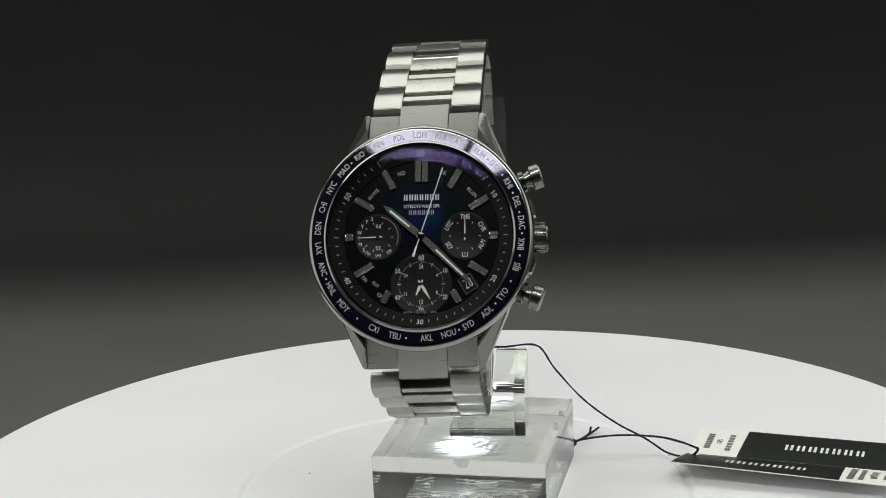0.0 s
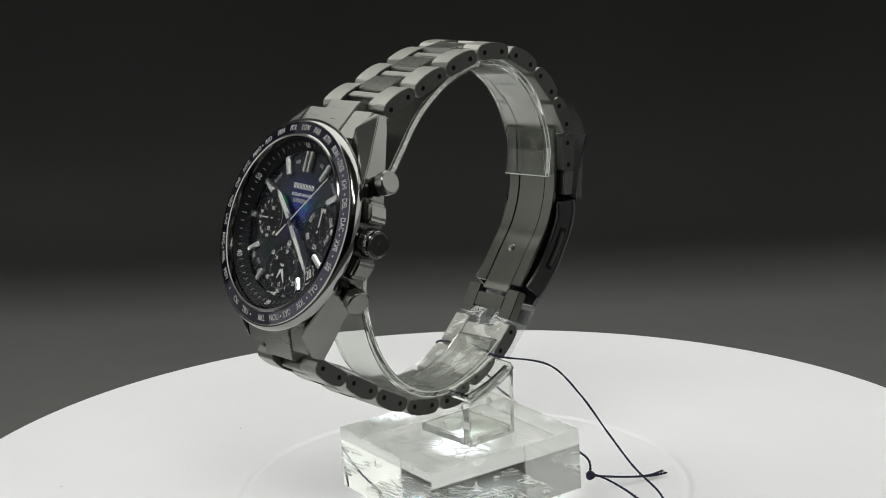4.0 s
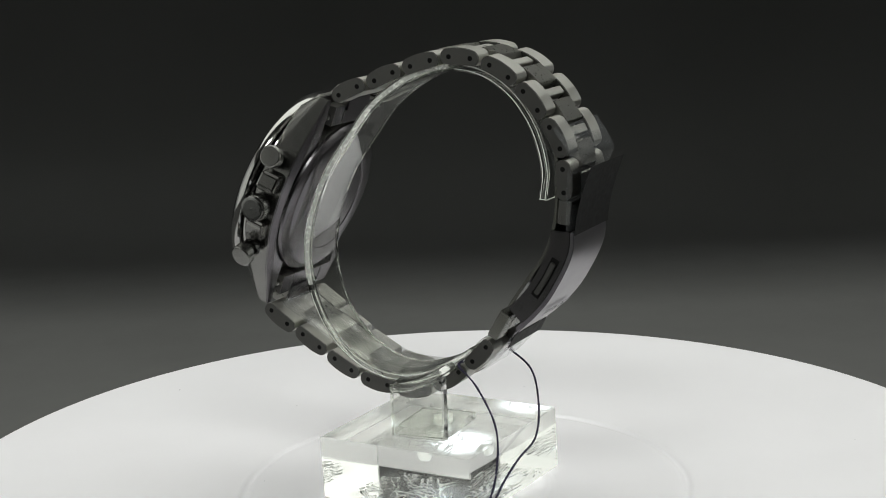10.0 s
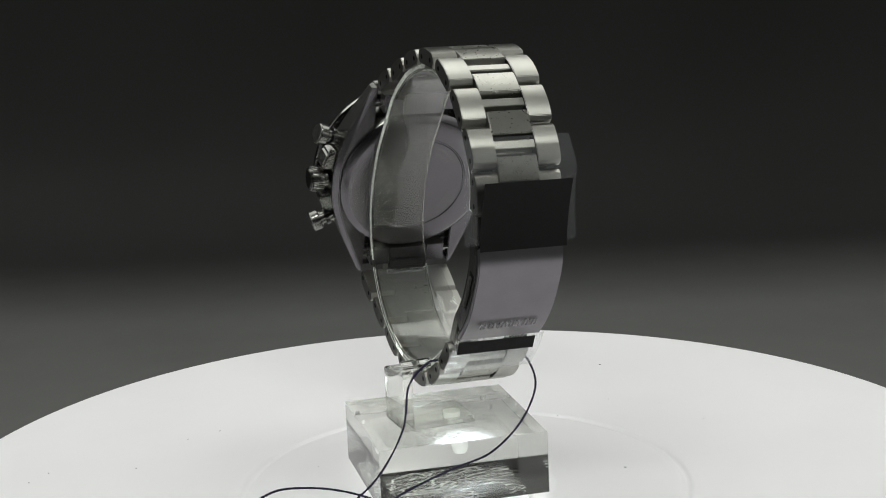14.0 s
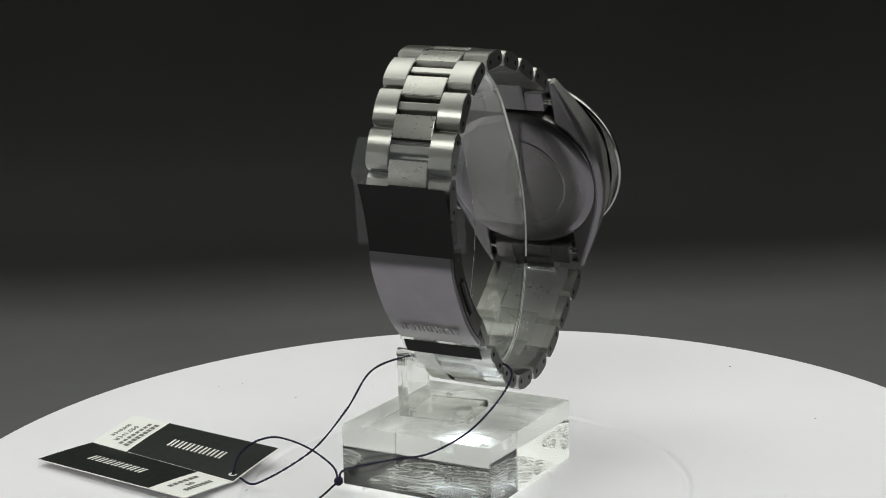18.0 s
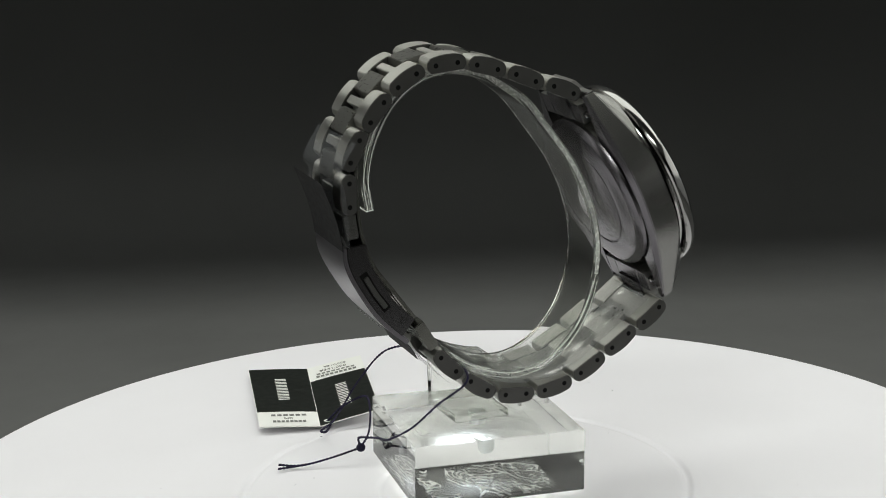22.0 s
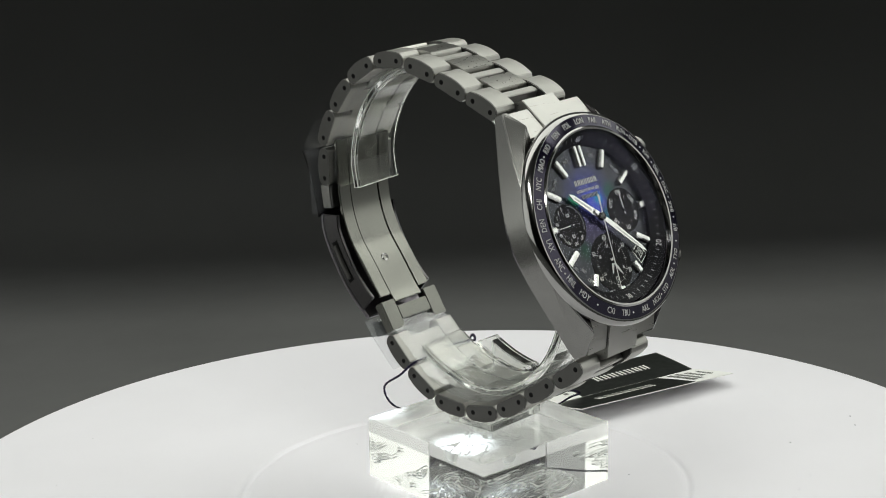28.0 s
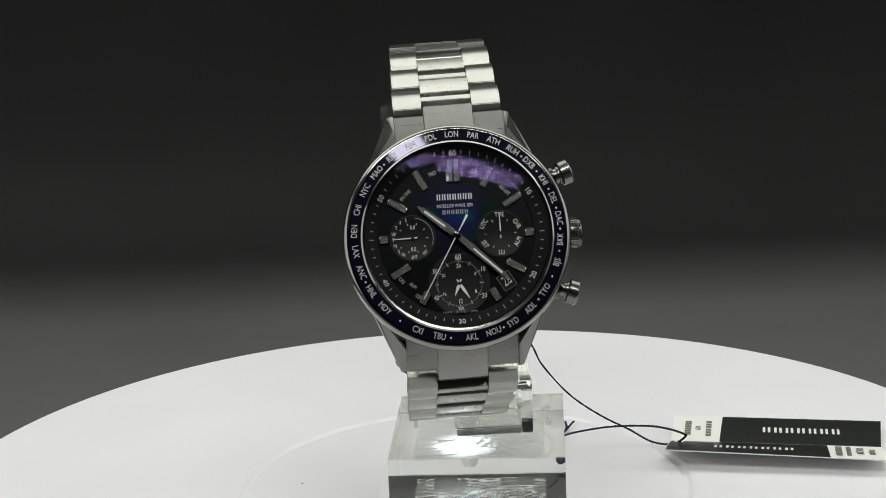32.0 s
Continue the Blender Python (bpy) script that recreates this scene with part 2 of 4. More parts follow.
def lamp_window_material():
    """Milky plastic over a small white lamp: brightest over the lamp, fading outwards."""
    m, nt, b = material("milky_lamp_window")
    b.inputs["Base Color"].default_value = (0.80, 0.785, 0.82, 1)
    b.inputs["Roughness"].default_value = 0.42
    b.inputs["Emission Color"].default_value = (0.84, 0.92, 1.0, 1)
    co = nt.nodes.new("ShaderNodeTexCoord")
    ds = nt.nodes.new("ShaderNodeVectorMath")
    ds.operation = "DISTANCE"
    ds.inputs[1].default_value = (0.0, 0.0, 0.046)
    fall = nt.nodes.new("ShaderNodeMapRange")
    fall.interpolation_type = "SMOOTHERSTEP"
    fall.inputs[1].default_value, fall.inputs[2].default_value = 0.0, 0.0098
    fall.inputs[3].default_value, fall.inputs[4].default_value = 5.4, 0.0
    nt.links.new(co.outputs["Object"], ds.inputs[0])
    nt.links.new(ds.outputs["Value"], fall.inputs[0])
    nz, cloud = noise_ramp(nt, 330.0, 0.35, 1.25, 6.0)
    nz.inputs["Distortion"].default_value = 1.5
    mul = nt.nodes.new("ShaderNodeMath")
    mul.operation = "MULTIPLY"
    nt.links.new(fall.outputs[0], mul.inputs[0])
    nt.links.new(cloud.outputs[0], mul.inputs[1])
    nt.links.new(mul.outputs[0], b.inputs["Emission Strength"])
    return m


LED = lamp_window_material()


# ---- building blocks ----
ORG = {}


def thing(name, base, label, category, group="", kind=""):
    """An Empty at the thing's base (mm, in the turntable's space); its parts are built in the same space."""
    ob = new(name)
    ob.empty_display_size = 0.005
    ORG[ob.name] = Vector(base)
    ob.matrix_basis = Matrix.Translation(Vector(base) * MM)
    return tagged(ob, label, category, group, kind)


def root_of(ob):
    while ob.parent:
        ob = ob.parent
    return ob


def mesh_of(name, bm, mat, shift, sharp=32.0):
    bm.transform(Matrix.Scale(MM, 4) @ Matrix.Translation(-Vector(shift)))
    bmesh.ops.recalc_face_normals(bm, faces=bm.faces)
    me = bpy.data.meshes.new(name)
    bm.to_mesh(me)
    bm.free()
    me.materials.append(mat)
    for p in me.polygons:
        p.use_smooth = True
    me.set_sharp_from_angle(angle=radians(sharp))
    return me


def part(name, bm, mat, parent, label="", sharp=32.0):
    ob = new(name, mesh_of(name, bm, mat, ORG[root_of(parent).name], sharp))
    ob.parent = parent
    if label:
        ob["label"] = label
    return ob


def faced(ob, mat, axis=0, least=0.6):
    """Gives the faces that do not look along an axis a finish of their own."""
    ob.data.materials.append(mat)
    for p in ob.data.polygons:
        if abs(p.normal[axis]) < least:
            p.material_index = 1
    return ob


def bevelled(bm, width, segments=2):
    if width > 0:
        bmesh.ops.bevel(bm, geom=list(bm.edges), offset=width, segments=segments, affect="EDGES", clamp_overlap=True)
    return bm


def box(x0, x1, y0, y1, z0, z1, bevel=0.0, m=None):
    bm = bmesh.new()
    bmesh.ops.create_cube(bm, size=1.0)
    bm.transform(Matrix.Translation(((x0 + x1) / 2, (y0 + y1) / 2, (z0 + z1) / 2)) @ Matrix.Diagonal((x1 - x0, y1 - y0, z1 - z0, 1)))
    bevelled(bm, bevel)
    if m:
        bm.transform(m)
    return bm


def prism(outline, lo, hi, axis="z", bevel=0.0, m=None):
    """A polygon (pairs) drawn out along an axis from lo to hi."""
    bm = bmesh.new()
    put = {"z": lambda a, b, h: (a, b, h), "x": lambda a, b, h: (h, a, b), "y": lambda a, b, h: (a, h, b)}[axis]
    v0 = [bm.verts.new(put(a, b, lo)) for a, b in outline]
    v1 = [bm.verts.new(put(a, b, hi)) for a, b in outline]
    n = len(outline)
    bm.faces.new(v0)
    bm.faces.new(v1[::-1])
    for i in range(n):
        bm.faces.new((v0[i], v0[(i + 1) % n], v1[(i + 1) % n], v1[i]))
    bmesh.ops.recalc_face_normals(bm, faces=bm.faces)
    bevelled(bm, bevel)
    if m:
        bm.transform(m)
    return bm


def lathe(profile, n=96, m=None, closed=False, wave=None):
    """A profile of (radius, height) turned round z. wave(angle, radius) may change the radius."""
    bm = bmesh.new()
    rings = []
    for r, z in profile:
        if r < 1e-6:
            rings.append([bm.verts.new((0, 0, z))])
        else:
            ring = []
            for i in range(n):
                a = 2 * math.pi * i / n
                q = wave(a, r) if wave else r
                ring.append(bm.verts.new((q * math.cos(a), q * math.sin(a), z)))
            rings.append(ring)
    pairs = list(zip(rings, rings[1:])) + ([(rings[-1], rings[0])] if closed else [])
    for a, b in pairs:
        for i in range(n):
            j = (i + 1) % n
            if len(a) == 1 and len(b) == 1:
                continue
            if len(a) == 1:
                bm.faces.new((a[0], b[i], b[j]))
            elif len(b) == 1:
                bm.faces.new((a[i], a[j], b[0]))
            else:
                bm.faces.new((a[i], a[j], b[j], b[i]))
    if m:
        bm.transform(m)
    return bm


def smooth_path(points, per=6):
    """A Catmull-Rom curve through the points."""
    p = [Vector(q) for q in points]
    p = [2 * p[0] - p[1]] + p + [2 * p[-1] - p[-2]]
    out = []
    for i in range(1, len(p) - 2):
        for k in range(per):
            t = k / per
            a, b, c, d = p[i - 1], p[i], p[i + 1], p[i + 2]
            out.append(0.5 * ((2 * b) + (c - a) * t + (2 * a - 5 * b + 4 * c - d) * t * t + (3 * b - a - 3 * c + d) * t ** 3))
    out.append(p[-2])
    return out


def strip(path, x0, x1, t_in, t_out, cross=1, ripple=None, bevel=0.0):
    """A band that follows a path of (y, z) between x0 and x1, from t_in to t_out along the path's left normal."""
    bm = bmesh.new()
    rows = []
    n = len(path)
    for i, q in enumerate(path):
        a, b = path[max(i - 1, 0)], path[min(i + 1, n - 1)]
        d = (Vector(b) - Vector(a)).normalized()
        nx = Vector((-d[1], d[0]))
        row = []
        for t in (t_in, t_out):
            for k in range(cross + 1):
                x = x0 + (x1 - x0) * k / cross
                w = ripple(x, i / (n - 1)) if ripple else 0.0
                row.append(bm.verts.new((x, q[0] + nx[0] * (t + w), q[1] + nx[1] * (t + w))))
        rows.append(row)
    c = cross + 1
    for r, s in zip(rows, rows[1:]):
        for k in range(cross):
            bm.faces.new((r[k], r[k + 1], s[k + 1], s[k]))
            bm.faces.new((r[c + k], s[c + k], s[c + k + 1], r[c + k + 1]))
        bm.faces.new((r[0], s[0], s[c], r[c]))
        bm.faces.new((r[c - 1], r[2 * c - 1], s[2 * c - 1], s[c - 1]))
    for r in (rows[0], rows[-1]):
        for k in range(cross):
            bm.faces.new((r[k], r[k + 1], r[c + k + 1], r[c + k]))
    bmesh.ops.recalc_face_normals(bm, faces=bm.faces)
    if bevel:
        es = [e for e in bm.edges if len(e.link_faces) == 2 and e.calc_face_angle(0) > 1.0]
        bmesh.ops.bevel(bm, geom=es, offset=bevel, segments=2, affect="EDGES", clamp_overlap=True)
    return bm


def tube(path, radius, n=8, twist=0.0, strands=1):
    """A round cord along a path; with strands, the plies of a twisted cord wind round each other."""
    bm = bmesh.new()
    up = Vector((0, 0, 1))
    frames = []
    run = 0.0
    for i, q in enumerate(path):
        d = (path[min(i + 1, len(path) - 1)] - path[max(i - 1, 0)]).normalized()
        side = d.cross(up) if abs(d.z) < 0.95 else d.cross(Vector((1, 0, 0)))
        side.normalize()
        if frames and frames[-1][1].dot(side) < 0:
            side = -side
        frames.append((q, side, d.cross(side).normalized(), run))
        if i + 1 < len(path):
            run += (path[i + 1] - q).length
    for s in range(strands):
        rows = []
        for q, a, b, run in frames:
            if strands > 1:
                w = run * twist + s * 2 * math.pi / strands
                c, r = q + (a * math.cos(w) + b * math.sin(w)) * radius * 0.55, radius * 0.62
            else:
                c, r = q, radius
            rows.append([bm.verts.new(c + (a * math.cos(2 * math.pi * k / n) + b * math.sin(2 * math.pi * k / n)) * r) for k in range(n)])
        for r0, r1 in zip(rows, rows[1:]):
            for k in range(n):
                bm.faces.new((r0[k], r0[(k + 1) % n], r1[(k + 1) % n], r1[k]))
        bm.faces.new(rows[0])
        bm.faces.new(rows[-1][::-1])
    return bm


def merged(*bms):
    out = bmesh.new()
    for b in bms:
        me = bpy.data.meshes.new("tmp")
        b.to_mesh(me)
        out.from_mesh(me)
        bpy.data.meshes.remove(me)
        b.free()
    return out


def lettering(body, height, m, wide=0.8, thick=0.03):
    """Raised letters, centred on the origin of m, as a bmesh in mm."""
    cu = bpy.data.curves.new("letters", "FONT")
    cu.body, cu.size, cu.align_x, cu.align_y = body, 1.0, "CENTER", "CENTER"
    cu.resolution_u, cu.extrude = 2, thick / height
    tmp = new("letters", cu)
    me = bpy.data.meshes.new_from_object(tmp.evaluated_get(bpy.context.evaluated_depsgraph_get()))
    bpy.data.objects.remove(tmp)
    bm = bmesh.new()
    bm.from_mesh(me)
    bpy.data.meshes.remove(me)
    bpy.data.curves.remove(cu)
    k = height * 1.4
    bm.transform(m @ Matrix.Diagonal((k * wide, k, height, 1)))
    return bm


def turn(x=0.0, y=0.0, z=0.0, rx=0.0, ry=0.0, rz=0.0):
    return pose(x, y, z, rx, ry, rz)


# ---- setting ----
def backdrop_sweep():
    """Dark paper that lies on the table and bends up behind in one curve."""
    path = [(-900, -46), (150, -46)]
    for k in range(0, 19):
        a = radians(-90 + 5 * k)
        path.append((410 + 80 * math.cos(a), 34 + 80 * math.sin(a)))
    path += [(490, 900), (490, 1500)]
    bm = strip([Vector(p) for p in path], -1100, 1100, 0.0, -2.0, cross=1)
    ob = new("backdrop", mesh_of("backdrop", bm, BACKDROP, (0, 0, 0), 60))
    tagged(ob, "dark grey paper backdrop curving up behind the turntable", "backdrop", kind="structure")


def room_shell():
    spans = {"floor": ((-1500, 1500, -2000, 1200, -760, -740)), "ceiling": ((-1500, 1500, -2000, 1200, 1600, 1620)),
             "wall_north": ((-1500, 1500, 1200, 1220, -740, 1600)), "wall_south": ((-1500, 1500, -2020, -2000, -740, 1600)),
             "wall_east": ((1500, 1520, -2000, 1200, -740, 1600)), "wall_west": ((-1520, -1500, -2000, 1200, -740, 1600))}
    for s, name in ((-1, "wall_cloth_west"), (1, "wall_cloth_east")):
        x0, x1 = sorted((s * 560, s * 564))
        ob = new(name, mesh_of(name, box(x0, x1, -560, 285, -46, 430), TENT, (0, 0, 0)))
        tagged(ob, "white cloth side wall of the photo tent", "cloth wall", kind="structure")
    for name, s in spans.items():
        ob = new(name, mesh_of(name, box(*s), ROOM, (0, 0, 0)))
        tagged(ob, "plain dark %s of the studio" % name.split("_")[0], name.split("_")[0], kind="structure")
    top = thing("studio_table", (0, -100, -740), "plain dark table under the backdrop paper", "table")
    part("tabletop", box(-1000, 1000, -850, 700, -76, -49, 2), ROOM, top)
    for x in (-950, 950):
        for y in (-800, 650):
            part("leg", box(x - 25, x + 25, y - 25, y + 25, -740, -76, 3), ROOM, top)


def lamp_hood():
    """Added unseen black panels; the back one keeps lamp light off the paper behind."""
    root = thing("lamp_hood", (0, 0, 436), "unseen black panels added to block light from the lamps", "lamp housing")
    part("top_panel", box(-545, 545, -590, 404, 436, 442, 1), BASE_DARK, root)
    part("back_flag", box(-550, 550, 302, 306, 92, 425, 1), BASE_DARK, root)
    # flaps added to stop the front panels lighting the backdrop
    for x, y, wide, slant in ((106, -347, 225, -16.0), (-108, -268, 215, -25.0)):
        part("panel_flag", box(-wide / 2, wide / 2, 74, 76, 375, 434, 0.4, turn(x, y, 0, 0, 0, slant)), BASE_DARK, root, "unseen black flap added behind a lamp panel")
    for x in (-544, 540):
        part("side_flag", box(x, x + 4, -590, 398, 424, 435, 1), BASE_DARK, root)


def turntable():
    """A round white plate with a pressed ring, on a low dark drum."""
    root = thing("turntable", (0, 0, -46), "round white plastic photo turntable with a pressed ring", "turntable")
    part("drum", lathe([(0, -46), (96, -46), (100, -42), (100, -14), (96, -10), (0, -10)], 96), BASE_DARK, root, "low dark round drum")
    prof = [(0, -9), (119, -9), (124.5, -7.5), (125.6, -4.5), (125.5, -1.0), (125.1, -0.25), (124.4, 0), (123.6, 0)]
    for r, d in ((50.4, 0.62), (19.4, 0.3)):
        prof += [(r + 1.6, 0), (r + 1.15, 0), (r + 0.7, -d * 0.55), (r + 0.25, -d), (r - 0.25, -d), (r - 0.7, -d * 0.55), (r - 1.15, 0), (r - 1.6, 0)]
    prof += [(10.6, 0), (10.0, 0)]
    disc = part("disc", lathe(prof, 256), DISC_WHITE, root, "white plastic plate with a shallow ring groove", sharp=50)
    part("lamp_window", lathe([(10.0, -0.1), (9.9, 0.0), (0, 0.01)], 48), LED, root, "small glowing white lamp window")
    rnd = random.Random(4)
    for k in range(26):
        a, r = rnd.uniform(0, 6.28), rnd.uniform(30, 118)
        s = rnd.uniform(0.07, 0.2)
        bm = bmesh.new()
        bmesh.ops.create_icosphere(bm, subdivisions=1, radius=s)
        bm.transform(Matrix.Translation((r * math.cos(a), r * math.sin(a), s * 0.3)) @ Matrix.Rotation(a * 3, 4, "Z") @ Matrix.Diagonal((1.8, 0.8, 0.5, 1)))
        part("dust_speck", bm, CORD if k % 3 else CARD_INK, disc)
    return root, disc


# ---- the display stand ----
BLOCK_AT = turn(3.34, -4.03, 1.56, 1.76, -0.25, 0) @ turn(0, 0, 0, 0, 0, 83.6)
RING = [(22.8, 68.4), (23.4, 75.0), (21.3, 83.2), (16.8, 90.2), (10.8, 94.6), (4.0, 96.2), (-2.5, 95.2), (-8.5, 92.6), (-15.5, 87.4), (-21.0, 80.5),
        (-27.2, 71.7), (-31.3, 62.2), (-32.9, 53.5), (-32.0, 44.8), (-28.6, 36.6), (-23.3, 30.6), (-17.0, 27.2), (-10.5, 26.4), (-4.0, 28.0), (1.5, 30.6), (5.8, 33.6)]


def display_stand():
    root = thing("display_stand", (3.5, -3.9, 0), "clear acrylic watch stand with an open ring on a thick block", "display stand")
    h, w = 19.53, 18.92
    block = part("block", box(-h, h, -w, w, 0.0, 14.05, 0.16, BLOCK_AT), ACRYLIC, root, "thick clear acrylic block with polished edges", sharp=20.0)
    part("adhesive", box(-14.5, 14.5, -14.5, 14.5, 0.35, 0.41, 0, BLOCK_AT), GLUE, block, "crackled white dried adhesive")
    for x in (-16, 16):
        for y in (-15.5, 15.5):
            at = BLOCK_AT @ Vector((x, y, 0))
            part("foot_bump", lathe([(0, 0.01), (0.5, 0.01), (0.6, 0.2), (0.45, at.z - 0.02), (0, at.z - 0.01)], 12, turn(at.x, at.y, 0)), DISC_WHITE, root, "tiny white rubber foot")
    path = smooth_path(RING, 5)

    def skew(bm):       # the band sits a little askew on its foot
        for v in bm.verts:
            x = v.co.x
            v.co.x += 0.35 - 0.076 * v.co.y
            v.co.y += 0.02 * x
            v.co.z += 0.06 * x
        return bm
    ring = part("ring", skew(strip(path, -6.5, 6.5, -1.0, 1.0, cross=1, bevel=0.32)), ACRYLIC, root, "clear bent acrylic band, open at the back")
    # the bevel faces carry the painted highlight too
    ring.data.materials.append(EDGE_LINE)
    for p in ring.data.polygons:
        if 0.25 < abs(p.normal.x) < 0.95:
            p.material_index = 1
    # sawn edges of the band, slightly rough; elsewhere white lines paint the bevel's highlight
    rough = [p for p in path if p[0] < 3.0 and p[1] > 46.0]
    clean = [[p for p in path[:len(path) // 2] if p[0] >= 2.9 and p[1] > 46.0], [p for p in path[len(path) // 2:] if p[1] <= 46.1]]
    for x in (-6.56, 6.50):
        part("sawn_edge", skew(strip(rough, x, x + 0.06, -0.5, 0.5, cross=1)), ACRYLIC_EDGE, ring)
        for run in clean:
            for lo in (-0.62, 0.42):
                part("edge_line", skew(strip(run, x, x + 0.06, lo, lo + 0.20, cross=1)), EDGE_LINE, ring)
    # a white strip paints the bright rim of the open end
    tip = (path[0] - path[1]).normalized()
    part("end_rim", skew(strip([path[0] + tip * 0.16, path[0] + tip * 0.03], -6.4, 6.4, -0.9, 0.9, cross=1)), EDGE_LINE, ring)
    slab = [p for p in path if -11.0 < p[0] < 2.5 and p[1] < 40]
    part("bridge", strip(slab, 7.9, 14.8, -1.0, 1.0, bevel=0.25), ACRYLIC, root, "clear acrylic bridge beside the band")
    lo = [(slab[0][0], 15.3), (slab[-1][0], 15.3)]
    top = [(p[0], p[1] - 1.1) for p in reversed(slab)]
    part("upright", prism([*lo, *top], 12.4, 14.8, "x", 0.2), ACRYLIC, root, "clear acrylic upright plate")
    part("foot", box(-2.0, 12.3, slab[0][0], slab[-1][0], 15.3, 17.2, 0.25), ACRYLIC, root, "clear acrylic foot plate")
    part("drill_hole", lathe([(0, 8.6), (1.3, 8.8), (1.75, 9.5), (1.95, 10.4), (2.0, 15.2), (0, 15.2)], 32, turn(1.3, -4.0, 0)), FROSTED, block, "frosted drill hole with a pointed end")
    for o in root.children_recursive:
        o.visible_shadow = o.name.startswith("adhesive")
    return root


# ---- the wristwatch ----
DIALFRAME = DIAL_AT
UPPER = [(22.95, 89.6), (18.35, 91.6), (14.15, 92.95), (9.65, 94.85), (5.5, 96.2), (0.8, 97.55), (-3.5, 98.4), (-8.4, 98.1), (-12.7, 96.8),
         (-16.85, 94.35), (-20.05, 91.5), (-23.15, 87.65), (-25.65, 84.15), (-27.85, 79.75), (-28.25, 75.4), (-28.4, 70.45)]
LOWER = [(43.5, 39.3), (39.55, 36.45), (35.7, 34.25), (31.5, 31.55), (27.85, 29.15), (23.65, 26.8), (19.6, 25.0), (14.75, 24.15), (10.3, 24.0),
         (5.3, 24.5), (1.1, 26.2), (-2.8, 28.85), (-6.1, 31.6), (-9.45, 35.15)]


def link_frame(p, q):
    """Middle, direction and outward normal of a link whose pins are p and q, in (y, z)."""
    p, q = Vector((-p[0], p[1])), Vector((-q[0], q[1]))
    mid, d = (p + q) / 2, (q - p).normalized()
    n = Vector((-d.y, d.x))
    if n.dot(mid - Vector((-8.0, 62.0))) < 0:
        n = -n
    return mid, d, n, (q - p).length


def on(mid, d, n, pts):
    return [(mid.x + d.x * u + n.x * v, mid.y + d.y * u + n.y * v) for u, v in pts]


def bracelet(root, pins, w0, w1):
    links = [link_frame(pins[i], pins[i + 1]) for i in range(0, len(pins) - 1, 2)]
    for i, (mid, d, n, gap) in enumerate(links):
        w = w0 + (w1 - w0) * i / (len(links) - 1)
        half = w * 0.455
        e0 = 4.25 if i == 0 else ((mid - links[i - 1][0]).length / 2 - 0.14)
        e1 = 4.25 if i + 1 == len(links) else ((links[i + 1][0] - mid).length / 2 - 0.14)
        side = on(mid, d, n, [(-e0, -0.5), (-e0 + 0.75, -1.55), (e1 - 0.75, -1.55), (e1, -0.5), (e1 - 0.12, 0.75),
                              *[((e1 - 0.85) * k / 4, 2.12 - 0.5 * (k / 4) ** 2) for k in (4, 3, 2, 1, 0)], *[(-(e0 - 0.85) * k / 4, 2.12 - 0.5 * (k / 4) ** 2) for k in (1, 2, 3, 4)], (-e0 + 0.12, 0.75)])
        # side faces keep the shade-darkened metal, all others the brushed one
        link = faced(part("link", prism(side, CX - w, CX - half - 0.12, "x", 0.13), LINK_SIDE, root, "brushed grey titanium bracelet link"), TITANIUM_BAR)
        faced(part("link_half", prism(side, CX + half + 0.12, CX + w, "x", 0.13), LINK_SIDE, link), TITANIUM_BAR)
        bar = on(mid, d, n, [(-2.1, -1.35), (2.1, -1.35), (2.1, -0.7), (0.98, -0.5), (0.98, 1.4), (0.78, 1.6), (-0.78, 1.6), (-0.98, 1.4), (-0.98, -0.5), (-2.1, -0.7)])
        part("cross_bar", prism(bar, CX - half - 0.1, CX + half + 0.1, "x", 0.06), TITANIUM_BAR, link)
        for s in (-1, 1):
            for u in (-gap / 2, gap / 2):
                c = Vector(on(mid, d, n, [(u, 0.0)])[0])
                m = Matrix.Translation((CX + s * (w + 0.012), c.x, c.y)) @ Matrix.Rotation(radians(90 * s), 4, "Y")
                part("pin", lathe([(0.54, -0.5), (0.54, 0.004), (0.48, 0.006), (0.2, 0.004), (0.2, 0.05), (0, 0.06)], 14, m), BLACK_HOLE, link)
        if i + 1 < len(links):
            m2, d2, n2, g2 = links[i + 1]
            a, b = mid + d * (gap / 2), m2 - d2 * (g2 / 2)
            c, dd, nn = (a + b) / 2, (b - a).normalized(), (n + n2).normalized()
            dd = Vector((nn.y, -nn.x)) if Vector((nn.y, -nn.x)).dot(dd) > 0 else Vector((-nn.y, nn.x))
            mp = on(c, dd, nn, [(-2.85, -1.2), (2.85, -1.2), (2.95, 1.0), (2.5, 1.9), (1.3, 2.0), (0, 2.03), (-1.3, 2.0), (-2.5, 1.9), (-2.95, 1.0)])
            part("centre_link", prism(mp, CX - half, CX + half, "x", 0.12), TITANIUM_CENTRE, root, "satin titanium centre link")
    return links


def wordmark(root, name, w, h, count, m, mat, label):
    """A maker's mark as a row of plain upright bars."""
    step = w / count
    bms = []
    for k in range(count):
        x = -w / 2 + step * (k + 0.5)
        for u in (-0.24, 0.2):
            bms.append(box(x + step * (u - 0.1), x + step * (u + 0.12), -h / 2, h / 2, 0, 0.04))
    bm = merged(*bms)
    bm.transform(m)
    return part(name, bm, mat, root, label)


